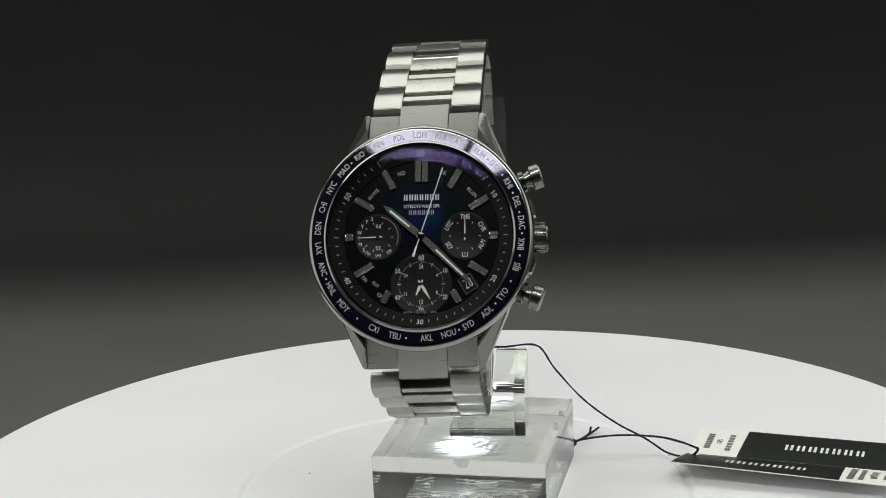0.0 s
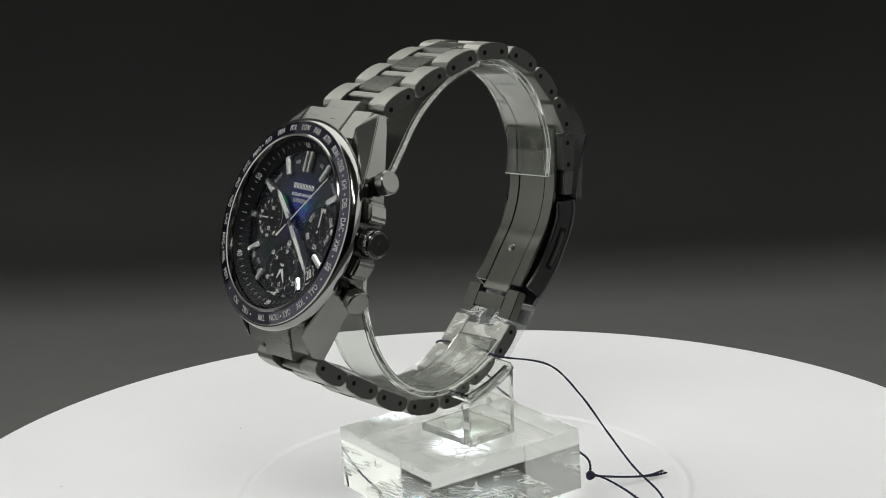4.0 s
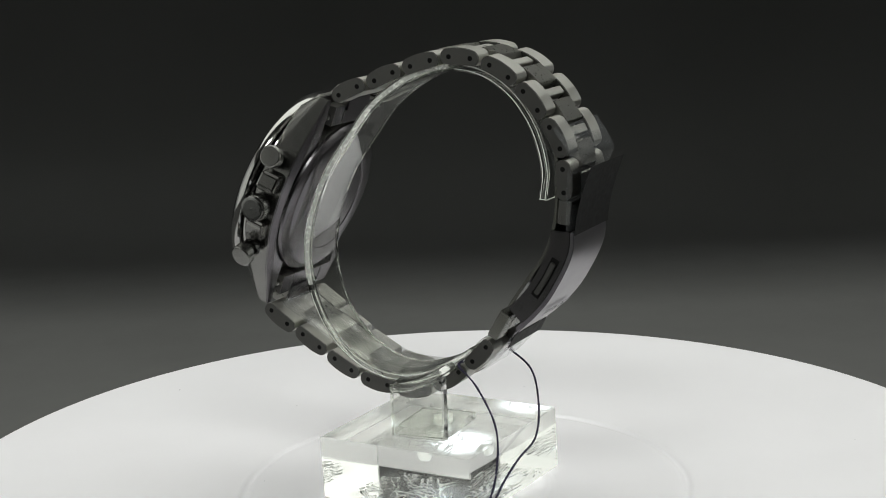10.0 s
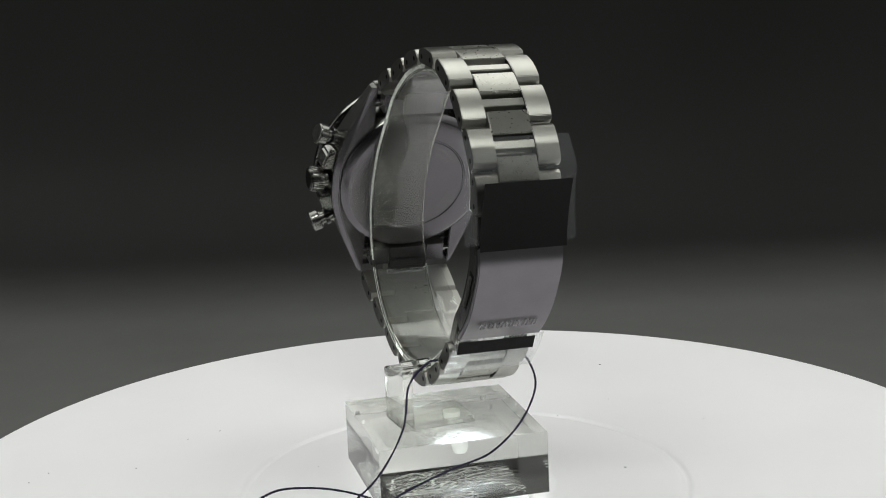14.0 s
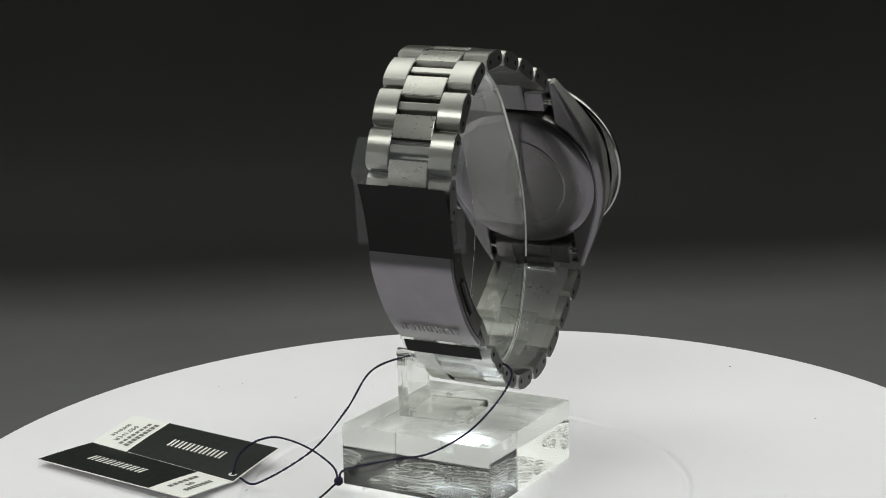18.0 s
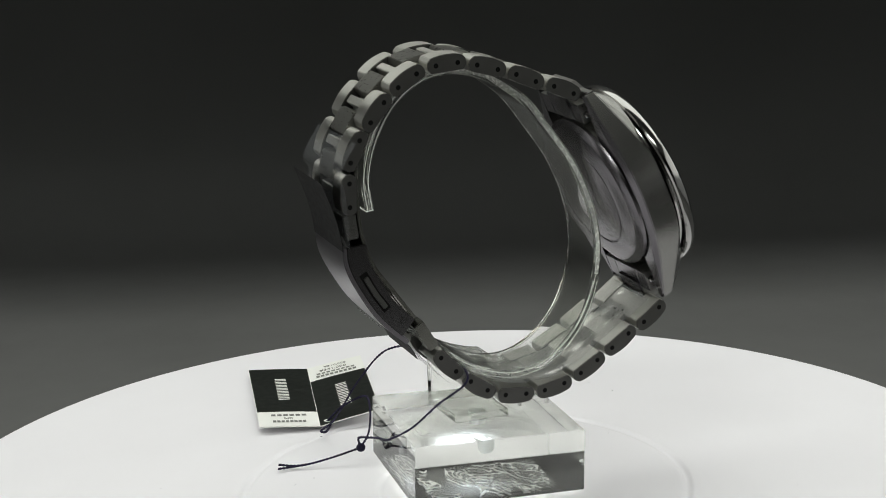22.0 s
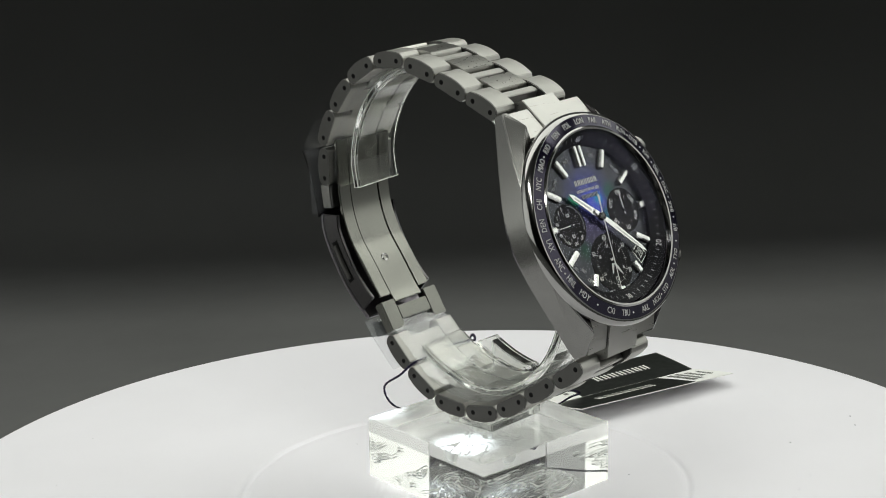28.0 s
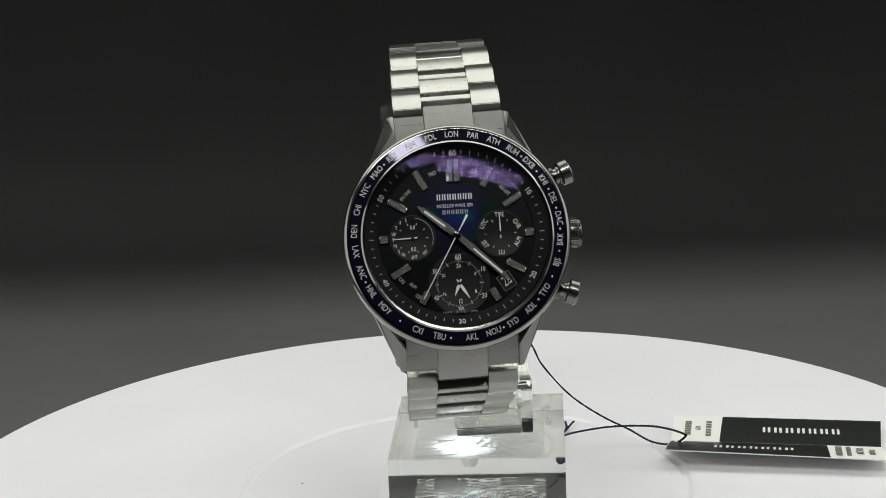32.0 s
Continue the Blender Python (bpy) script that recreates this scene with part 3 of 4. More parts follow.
def watch_case(root):
    W = DIALFRAME
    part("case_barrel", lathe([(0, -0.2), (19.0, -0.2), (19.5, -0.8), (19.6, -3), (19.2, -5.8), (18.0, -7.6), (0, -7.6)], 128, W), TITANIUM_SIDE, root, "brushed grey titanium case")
    for s in (-1, 1):
        pts = []
        for t in (-1, 1):
            pts += [(12.0, 25.4 * t, -4.8), (12.0, 25.4 * t, -7.0), (10.98, 25.4 * t, -4.4), (10.98, 25.4 * t, -7.4), (10.98, 21.6 * t, -0.5), (14.6, 16.4 * t, -0.2), (10.98, 9 * t, -0.1), (10.98, 9 * t, -7.5)]
            for y, x in ((2, 19.8), (4, 19.65), (6, 19.35), (8, 18.9), (10, 18.3), (12, 17.6), (15, 16.6), (18, 15.4), (21.5, 13.8)):
                top = -0.15 if y <= 9 else -0.15 - 0.283 * (y - 9)
                pts += [(x, y * t, top), (x - 0.1, y * t, -6.3), (x - 1.3, y * t, -7.35)]
        bm = bmesh.new()
        vs = [bm.verts.new((x * s, y, z)) for x, y, z in pts]
        r = bmesh.ops.convex_hull(bm, input=vs)
        bmesh.ops.delete(bm, geom=[g for g in r["geom_interior"] if isinstance(g, bmesh.types.BMVert)], context="VERTS")
        bmesh.ops.dissolve_limit(bm, angle_limit=radians(4), verts=bm.verts, edges=bm.edges)
        bevelled(bm, 0.16)
        bm.transform(W)
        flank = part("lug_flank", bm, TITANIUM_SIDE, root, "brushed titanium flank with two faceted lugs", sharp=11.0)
        flank.data.materials.append(TITANIUM_BACK_SHADE)
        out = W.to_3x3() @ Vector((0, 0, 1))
        for p in flank.data.polygons:       # underside and inner faces: their shade is put into a darker colour
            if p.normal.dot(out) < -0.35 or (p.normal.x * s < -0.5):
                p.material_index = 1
    back = part("case_back", lathe([(18.4, -7.6), (18.3, -8.1), (18.1, -8.3), (16.9, -9.05), (16.5, -9.2), (12.25, -9.68), (12.1, -9.66), (11.95, -9.5), (11.7, -9.48), (11.55, -9.62), (11.4, -9.65), (0, -9.65)], 160, W), TITANIUM_BACK_SHADE, root, "round titanium case back with faint engraving")
    Wr = W @ turn(0, 0, 0, 0, 180, 0)       # seen from behind: z out of the back

    def back_text(body, mid, r, h, low):
        step = h * 0.78 / r * (-1 if low else 1)
        bms = []
        for j, c in enumerate(body):
            if c != " ":
                d = mid + math.degrees(step) * (j - (len(body) - 1) / 2)
                q = radians(90 - d)
                bms.append(lettering(c, h, Wr @ turn(r * math.cos(q), r * math.sin(q), 9.64, 0, 0, 180 - d if low else -d), 0.8))
        part("engraving", merged(*bms), TITANIUM_SIDE, back, "faint pale engraved words")

    back_text("MADE IN JAPAN", 143, 10.4, 1.0, True)
    back_text("SERVICE CENTER", 140, 8.9, 0.9, True)
    back_text("BASE TITANIUM", 274, 10.2, 1.0, False)
    for a0, a1, r in ((24, 60, 10.2), (28, 56, 8.8), (200, 236, 10.2), (-20, 20, 8.6)):
        spots = [radians(90 - a) for a in range(a0, a1, 5)]
        bms = [box(-0.2, 0.2, -0.33, 0.33, 9.62, 9.66, 0, Wr @ turn(r * math.cos(q), r * math.sin(q), 0, 0, 0, math.degrees(q) - 90)) for q in spots]
        part("engraving", merged(*bms), TITANIUM_SIDE, back)
    for y, w in ((-3.6, 4.6), (-5.2, 2.8)):
        bms = [box(x - 0.17, x + 0.17, y - 0.3, y + 0.3, 9.62, 9.66, 0, Wr) for x in (k * 0.7 - w for k in range(int(w * 2 / 0.7) + 1))]
        part("engraving", merged(*bms), TITANIUM_SIDE, back)
    Wb = W @ turn(0, -0.42, 0.2)
    bezel = part("bezel", lathe([(20.2, -0.2), (20.2, 0.25), (21.75, 0.3), (22.15, 0.6), (22.22, 1.0), (22.15, 1.7), (21.85, 2.45), (21.4, 2.82), (21.1, 2.86), (21.0, 2.5), (20.2, -0.2)], 160, Wb), POLISHED, root, "polished bezel rim")
    part("bezel_insert", lathe([(21.05, 2.5), (21.05, 2.84), (18.75, 3.3), (18.7, 2.9)], 160, Wb), NAVY, bezel, "dark navy bezel ring with silver city codes")
    part("inner_rim", lathe([(18.72, 3.0), (18.68, 3.38), (18.35, 3.62), (18.0, 3.55), (17.9, 2.2)], 160, Wb), POLISHED, bezel)
    cities = "LON PAR ATH RUH DXB KHI DEL DAC BKK BJS TYO ADL SYD NOU AKL TBU CXI MDY HNL ANC LAX DEN CHI NYC MAO RIO FEN PDL".split()
    angles = (0, 12, 24, 36, 47.5, 60, 71.5, 83.5, 95.5, 108.5, 125.5, 138.5, 151, 163, 175.5, 193.5, 206, 228, 240, 252, 264, 275.5, 287.5, 299.5, 311.5, 323.5, 336, 348)

    def ring_text(body, deg, r, h, z, wide, tip=0.0, flip=None):
        a = radians(90 - deg)
        out = not (92 < deg < 268) if flip is None else flip
        return lettering(body, h, Wb @ turn(r * math.cos(a), r * math.sin(a), z, 0, 0, -deg if out else 180 - deg) @ turn(0, 0, 0, -tip if out else tip), wide)

    for c, d in zip(cities, angles):
        part("city_code", ring_text(c, d, 19.9, 1.28, 3.14, 0.74, 11), INK_CITY, bezel)
    for d in (42, 54, 66, 77.5, 89.5, 102, 117, 132, 157, 187, 217, 246, 317.5):
        a = radians(90 - d)
        part("dot", lathe([(0.2, 0), (0.2, 0.05), (0, 0.05)], 10, Wb @ turn(19.9 * math.cos(a), 19.9 * math.sin(a), 3.1)), INK_CITY, bezel)
    dome = part("crystal", lathe([(17.95, 2.4), (17.95, 2.9), (17.8, 3.05)] + [(r, 4.75 - (95.0 - math.sqrt(95.0 ** 2 - r * r))) for r in (17.5, 15, 12.5, 10, 7.5, 5, 2.5, 0)], 128, Wb), CRYSTAL, root, "domed sapphire crystal with a violet coating")
    dome.visible_shadow = False
    return ring_text


def turned_face(r, h, step=0.13):
    """The fine concentric lathe grooves of a button's end, from the rim inwards."""
    n = int(r / step)
    return [(r - step * k, h + (0.012 if k % 2 else -0.012)) for k in range(n)]


def crown_and_pushers(root):
    W = DIALFRAME
    knurl = lambda a, r: r * (1 + 0.028 * (1 if math.sin(a * 30) > 0 else -1)) if r > 2.6 else r
    m = W @ turn(20.2, -0.2, -3.0, 0, 90, 0)
    crown = part("crown", lathe([(1.5, 0), (2.2, 0.2), (2.2, 1.1), (2.85, 1.3), (2.95, 1.6), (2.95, 3.6), (2.8, 3.9)], 240, m, wave=knurl), TITANIUM_SIDE, root, "knurled titanium crown")
    part("crown_cap", lathe([(2.78, 3.6), (2.78, 4.15), (2.6, 4.4), (2.3, 4.45), (2.25, 4.52), *turned_face(2.2, 4.54), (0, 4.54)], 96, m), STEEL_DARK, crown)
    for s in (1, -1):
        mp = W @ turn(19.6, 11.0 * s, -3.0, 0, 0, 20 * s) @ turn(0, 0, 0, 0, 90, 0)
        stem = part("pusher", lathe([(1.5, -1.5), (1.5, 1.3), (1.75, 1.35), (1.75, 1.7), (2.3, 1.8), (2.45, 2.0), (2.45, 3.7), (2.25, 3.95), *turned_face(2.2, 4.0), (0, 4.0)], 64, mp), TITANIUM_SIDE, root, "round titanium push button")
        part("collar", lathe([(2.1, -0.4), (2.1, 0.5), (1.7, 0.55), (1.6, -0.4)], 48, mp, closed=True), STEEL_DARK, stem)
        guard = prism([(19.4, 3.3 * s), (22.2, 3.6 * s), (22.4, 4.6 * s), (21.2, 7.6 * s), (18.8, 8.2 * s)], -5.6, -1.0, "z", 0.55, W)
        part("crown_guard", guard, TITANIUM_SIDE, root, "faceted crown guard")


def watch_dial(root, ring_text):
    W = DIALFRAME
    dial = part("dial", lathe([(15.6, -0.1), (15.6, 0.0), (0, 0.001)], 128, W), DIAL, root, "dark iridescent dial with painted green, blue and violet glints")
    chap = part("chapter_ring", lathe([(15.3, 0.0), (15.3, 0.45), (17.9, 2.35), (17.95, 0.0)], 160, W @ turn(0, -0.15, 0)), REHAUT, root, "sloping black chapter ring with minute marks")
    bms = []
    for k in range(60):
        if k % 10:
            a = radians(90 - 6 * k)
            l = 1.1 if k % 5 == 0 else 0.7
            bms.append(box(-l / 2, l / 2, -0.07, 0.07, 0, 0.03, 0, W @ turn(16.6 * math.cos(a), 16.6 * math.sin(a) - 0.15, 1.44, 0, 0, 90 - 6 * k) @ turn(0, 0, 0, 0, -36, 0)))
    part("minute_marks", merged(*bms), INK_GREY, chap)
    for k in range(0, 60, 10):
        d = 6 * k
        part("numeral", ring_text(str(k or 60), d, 16.55, 1.25, 1.46, 0.85, -36), INK, chap)
    # applied markers
    def marker(r0, r1, w, deg, name="hour_marker", off=0.0):
        a = radians(90 - deg)
        m = W @ turn(0, 0, 0, 0, 0, 90 - deg)
        part(name, prism([(-w / 2, 0.0), (w / 2, 0.0), (w / 2, 0.55), (w / 2 - 0.3, 0.85), (-w / 2 + 0.3, 0.85), (-w / 2, 0.55)], r0, r1, "x", 0.08, m @ Matrix.Translation((0, off, 0))), MARKER, dial)
    for d in (30, 60, 120, 150, 210, 240, 300, 330):
        marker(12.4 if d in (150, 210) else 11.0, 15.0, 1.3, d)
    marker(10.8, 15.1, 1.15, 0, off=-0.72)
    marker(10.8, 15.1, 1.15, 0, off=0.72)
    for d in (90, 270):
        marker(13.4, 15.0, 1.5, d)
    marker(14.6, 15.2, 2.0, 180)

    def at(x, y, z=0.06, rz=0.0):
        return W @ turn(x, y, z, 0, 0, rz)

    def say(body, x, y, h, parent, wide=0.8, rz=0.0, mat=INK, z=0.09):
        part("print", lettering(body, h, at(x, y, z, rz), wide), mat, parent)

    # sub-dials: recessed discs with a fine rim
    subs = {}
    for name, x, y, r in (("day", -8.58, 0, 4.55), ("mode", 8.58, 0, 4.7), ("small", 0, -9.4, 6.0)):
        sd = part("subdial", lathe([(r, 0.0), (r, 0.07), (r - 0.18, 0.10), (r - 0.3, 0.05), (r * 0.63, 0.05), (r * 0.62, 0.03), (0, 0.03)], 72, at(x, y, 0.0)), SUBDIAL, dial, "black recessed sub-dial")
        subs[name] = sd
        n = 10 if name == "day" else 6 if name == "mode" else 60
        bms = []
        for k in range(n):
            a = 2 * math.pi * k / n
            q = r * 0.62 if name != "small" else r * 0.73
            l = 0.45 if name != "small" else (0.8 if k % 5 == 0 else 0.14)
            bms.append(box(-l / 2, l / 2, -0.045, 0.045, 0, 0.03, 0, at(x + q * math.cos(a), y + q * math.sin(a), 0.055, math.degrees(a))))
        part("scale_marks", merged(*bms), INK, sd)

    def arc_text(body, x, y, r, deg, h, parent, out=True, wide=0.75):
        a = radians(90 - deg)
        say(body, x + r * math.cos(a), y + r * math.sin(a), h, parent, wide, -deg if out else 180 - deg)

    for body, d in (("TME", 0), ("CHR", 62), ("UTC", -58)):
        arc_text(body, 8.58, 0, 3.72, d, 0.95, subs["mode"])
    for body, d in (("ALM", 118), ("LLI", 180), ("SET", 238)):
        arc_text(body, 8.58, 0, 3.72, d, 0.95, subs["mode"], False)
    for body, d in zip("SFTWTMS", (-18, -36, -56, -76, -94, -112, -132)):
        a = radians(90 - d)
        say(body, -8.58 + 3.75 * math.cos(a), 3.75 * math.sin(a), 0.78, subs["day"])
    say("0.0", -8.5, 2.1, 0.8, subs["day"], 0.75)
    say("0.5", -8.5, -2.2, 0.8, subs["day"], 0.75)
    for body, d in (("ON", 212), ("SMT", 178), ("OFF", 142)):
        arc_text(body, -8.58, 0, 3.75, d, 0.62, subs["day"], False)
    bms = []
    for k in range(26):
        a = radians(80 - k * 4)
        bms.append(box(-0.05, 0.05, -0.15, 0.15, 0, 0.03, 0, at(-8.58 + 4.0 * math.cos(a), 4.0 * math.sin(a), 0.09, math.degrees(a))))
    part("power_scale", merged(*bms), INK_GREY, subs["day"])
    for body, dx, dy, h in (("60", 0, 5.15, 1.15), ("30", 0, -5.2, 1.15), ("20", 4.7, -2.6, 0.98), ("10", 4.7, 2.6, 0.98), ("40", -4.6, -2.6, 0.98), ("50", -4.6, 2.6, 0.98),
                            ("24", 0, 3.4, 0.85), ("12", 0, -3.5, 0.85), ("8", 3.1, -1.7, 0.7), ("4", 3.1, 1.7, 0.7), ("16", -3.0, -1.9, 0.7), ("20", -3.0, 1.7, 0.7)):
        say(body, dx, -9.4 + dy, h, subs["small"], 0.75)
    # words on the dial
    wordmark(dial, "wordmark", 7.2, 1.15, 7, at(0, 7.75, 0.08), INK, "raised silver maker's mark")
    say("SATELLITE WAVE GPS", 0, 5.95, 0.66, dial, 0.80)
    wordmark(dial, "wordmark", 5.2, 0.85, 6, at(0, 4.75, 0.08), INK_GREY, "thin grey series mark")
    say("NO", -4.0, 12.55, 0.85, dial, 0.8, 17, INK_GREY)
    say("OK", 4.2, 12.55, 0.85, dial, 0.8, -17, INK_GREY)
    say("RX-TME", -9.5, 8.5, 0.72, dial, 0.75, 46, INK_GREY)
    say("RX-GPS", 9.9, 8.5, 0.72, dial, 0.75, -46, INK_GREY)
    say("ON", -11.2, -8.2, 0.8, dial, 0.75, -50, INK_GREY)
    say("ALM", -9.0, -9.3, 0.72, dial, 0.75, -42, INK_GREY)
    say("OFF", -8.0, -11.6, 0.8, dial, 0.75, -36, INK_GREY)
    say("MADE IN", -2.6, -14.9, 0.34, dial, 0.9, 0, INK_GREY)
    say("JAPAN", 2.6, -14.9, 0.34, dial, 0.9, 0, INK_GREY)
    # date window
    dm = at(9.2, -9.4, 0.0, 30)
    win = part("date_window", merged(box(-1.45, 1.45, -1.7, 1.7, 0.02, 0.12, 0.05, dm)), MARKER, dial, "rounded silver frame with the date")
    part("date_wheel", box(-1.25, 1.25, -1.5, 1.5, 0.10, 0.14, 0, dm), SUBDIAL, win)
    part("print", lettering("28", 2.0, dm @ turn(0, 0, 0.18, 0, 0, 0), 0.62), INK, win)

    # pointers
    def pointer(length, tail, w, z, thick):
        return prism([(-w * 0.32, -tail), (w * 0.32, -tail), (w * 0.5, length * 0.25), (w * 0.36, length * 0.86), (0, length), (-w * 0.36, length * 0.86), (-w * 0.5, length * 0.25)], z, z + thick, "z", 0.05)
    for name, deg, l, t, w, z in (("hour_pointer", 309.5, 9.6, 2.0, 1.45, 0.95), ("minute_pointer", 133.5, 14.0, 2.2, 1.3, 1.3)):
        bm = pointer(l, t, w, z, 0.22)
        bm.transform(W @ turn(0, 0, 0, 0, 0, -deg))
        p = part(name, bm, MARKER, root, "faceted steel %s" % name.replace("_", " "))
        bm = box(-w * 0.13, w * 0.13, l * 0.3, l * 0.82, z + 0.22, z + 0.245)
        bm.transform(W @ turn(0, 0, 0, 0, 0, -deg))
        part("inlay", bm, INK, p)
    for deg, x, y, l in ((268, -8.58, 0, 4.0), (0, 8.58, 0, 3.9), (203, 0, -9.4, 2.5), (148, 0, -9.4, 3.5)):
        big = (x == 0)
        bm = prism([(-0.12, -0.9), (0.12, -0.9), (0.3 if big else 0.11, l * 0.4), (0.04, l), (-0.04, l), (-0.3 if big else -0.11, l * 0.4)], 0.3, 0.42, "z")
        bm.transform(W @ turn(x, y, 0.1 if deg == 148 else 0, 0, 0, -deg))
        part("subdial_pointer", bm, INK, root, "small white sub-dial pointer")
    for x, y in ((-8.58, 0), (8.58, 0), (0, -9.4)):
        part("pointer_cap", lathe([(0.36, 0.2), (0.36, 0.55), (0, 0.6)], 20, at(x, y, 0)), SUBDIAL, root)
    part("pointer_cap", lathe([(0.85, 0.9), (0.85, 1.75), (0.45, 1.95), (0, 1.95)], 28, W), STEEL_DARK, root)
    # the seconds pointer turns by itself
    sec = new("seconds_pointer", mesh_of("seconds_pointer", merged(prism([(-0.09, -4.2), (0.09, -4.2), (0.08, 14.0), (-0.08, 14.0)], 1.7, 1.8, "z"),
                                                                 prism([(-0.24, -4.4), (0.24, -4.4), (0.15, -2.2), (-0.15, -2.2)], 1.68, 1.82, "z"),
                                                                 lathe([(0.42, 1.65), (0.42, 1.9), (0, 1.95)], 20)), INK, (0, 0, 0)))
    sec.parent = root
    sec["label"] = "thin white seconds pointer"
    return sec


def clasp_and_blades(root):
    out = smooth_path([(30.5, 62.0), (30.3, 58.6), (29.2, 55.2), (27.1, 51.1), (24.3, 46.6), (20.9, 42.7), (17.1, 39.2)], 5)
    plate = part("clasp_cover", strip(out, CX - 9.3, CX + 9.3, 0.0, -1.1, cross=1, bevel=0.25), CLASP, root, "satin titanium clasp cover")
    # the sign of the path's normal is inward for negative thickness
    for s in (-1, 1):
        x0, x1 = sorted((CX + s * 9.3, CX + s * 8.3))
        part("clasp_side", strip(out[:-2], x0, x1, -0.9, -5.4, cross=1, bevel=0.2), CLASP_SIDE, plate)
        bar = smooth_path([(25.9, 55.3), (23.9, 51.6), (21.6, 48.2)], 4)
        button = part("release_button", strip(bar, *sorted((CX + s * 9.25, CX + s * 9.85)), -0.55, 0.55, cross=1, bevel=0.18), LINK_SIDE, plate, "slim dark push button on the clasp side")
        slot = smooth_path([(26.35, 56.1), (23.9, 51.6), (21.2, 47.6)], 5)
        # black strip on the surface, painted shade of the button's recess
        part("slot", strip(slot, *sorted((CX + s * 9.28, CX + s * 9.33)), -0.95, 0.95, cross=1), BLACK_HOLE, button)
        for y, z in ((27.3, 60.8), (17.7, 44.75)):
            m = Matrix.Translation((CX + s * 9.32, y, z)) @ Matrix.Rotation(radians(90 * s), 4, "Y")
            part("clasp_pin", lathe([(0.8, -0.6), (0.8, 0.02), (0.55, 0.02), (0.5, -0.12), (0.25, -0.14), (0, -0.1)], 18, m), STEEL_DARK, plate)
    wordmark(plate, "wordmark", 13.4, 2.0, 7, Matrix.Translation((CX, 22.15, 43.35)) @ Matrix(((-1, 0, 0, 0), (0, 0.66, 0.75, 0), (0, 0.75, -0.66, 0), (0, 0, 0, 1))), TITANIUM_BACK_SHADE, "embossed maker's mark")
    blade = smooth_path([(26.7, 79.0), (26.7, 72.0), (26.0, 63.5), (23.6, 56.5), (19.8, 51.0), (15.4, 44.7), (13.6, 42.5)], 5)
    inner = part("blade", strip(blade, CX - 4.2, CX + 4.2, 0.0, -0.8, cross=1, bevel=0.12), BLADE, root, "curved titanium folding blade")
    for s in (-1, 1):
        part("blade_rail", strip(blade[:-4], *sorted((CX + s * 4.35, CX + s * 7.6)), -0.15, -0.95, cross=1, bevel=0.12), BLADE, inner)
    m = Matrix.Translation((CX - 0.7, 19.4, 51.4)) @ Matrix(((1, 0, 0, 0), (0, 0.52, -0.855, 0), (0, 0.855, 0.52, 0), (0, 0, 0, 1)))
    part("blade_pin", lathe([(1.0, -0.8), (1.0, 0.25), (0.8, 0.35), (0.5, 0.3), (0.4, 0.1), (0, 0.12)], 24, m), POLISHED, inner)
    # the end piece that the blade folds on, and the half link under the hinge
    mid, d, n, gap = link_frame((-11.0, 38.0), (-13.6, 42.4))
    for x0, x1 in ((-8.6, -4.6), (4.6, 8.6), (-4.6, 4.6)):
        e = 3.4 if abs(x0) != abs(x1) else 1.6
        part("end_piece", prism(on(mid, d, n, [(-e, -1.2), (e, -1.2), (e, 1.2), (-e, 1.2)]), CX + x0, CX + x1, "x", 0.15), BLADE, root, "notched titanium end piece")
    mid, d, n, gap = link_frame((-28.5, 68.4), (-28.0, 63.6))
    part("half_link", prism(on(mid, d, n, [(-2.8, -1.3), (2.4, -1.3), (2.4, 1.4), (-2.8, 1.6)]), CX - 9.2, CX + 9.2, "x", 0.15), TITANIUM_SIDE, root, "titanium half link at the clasp")


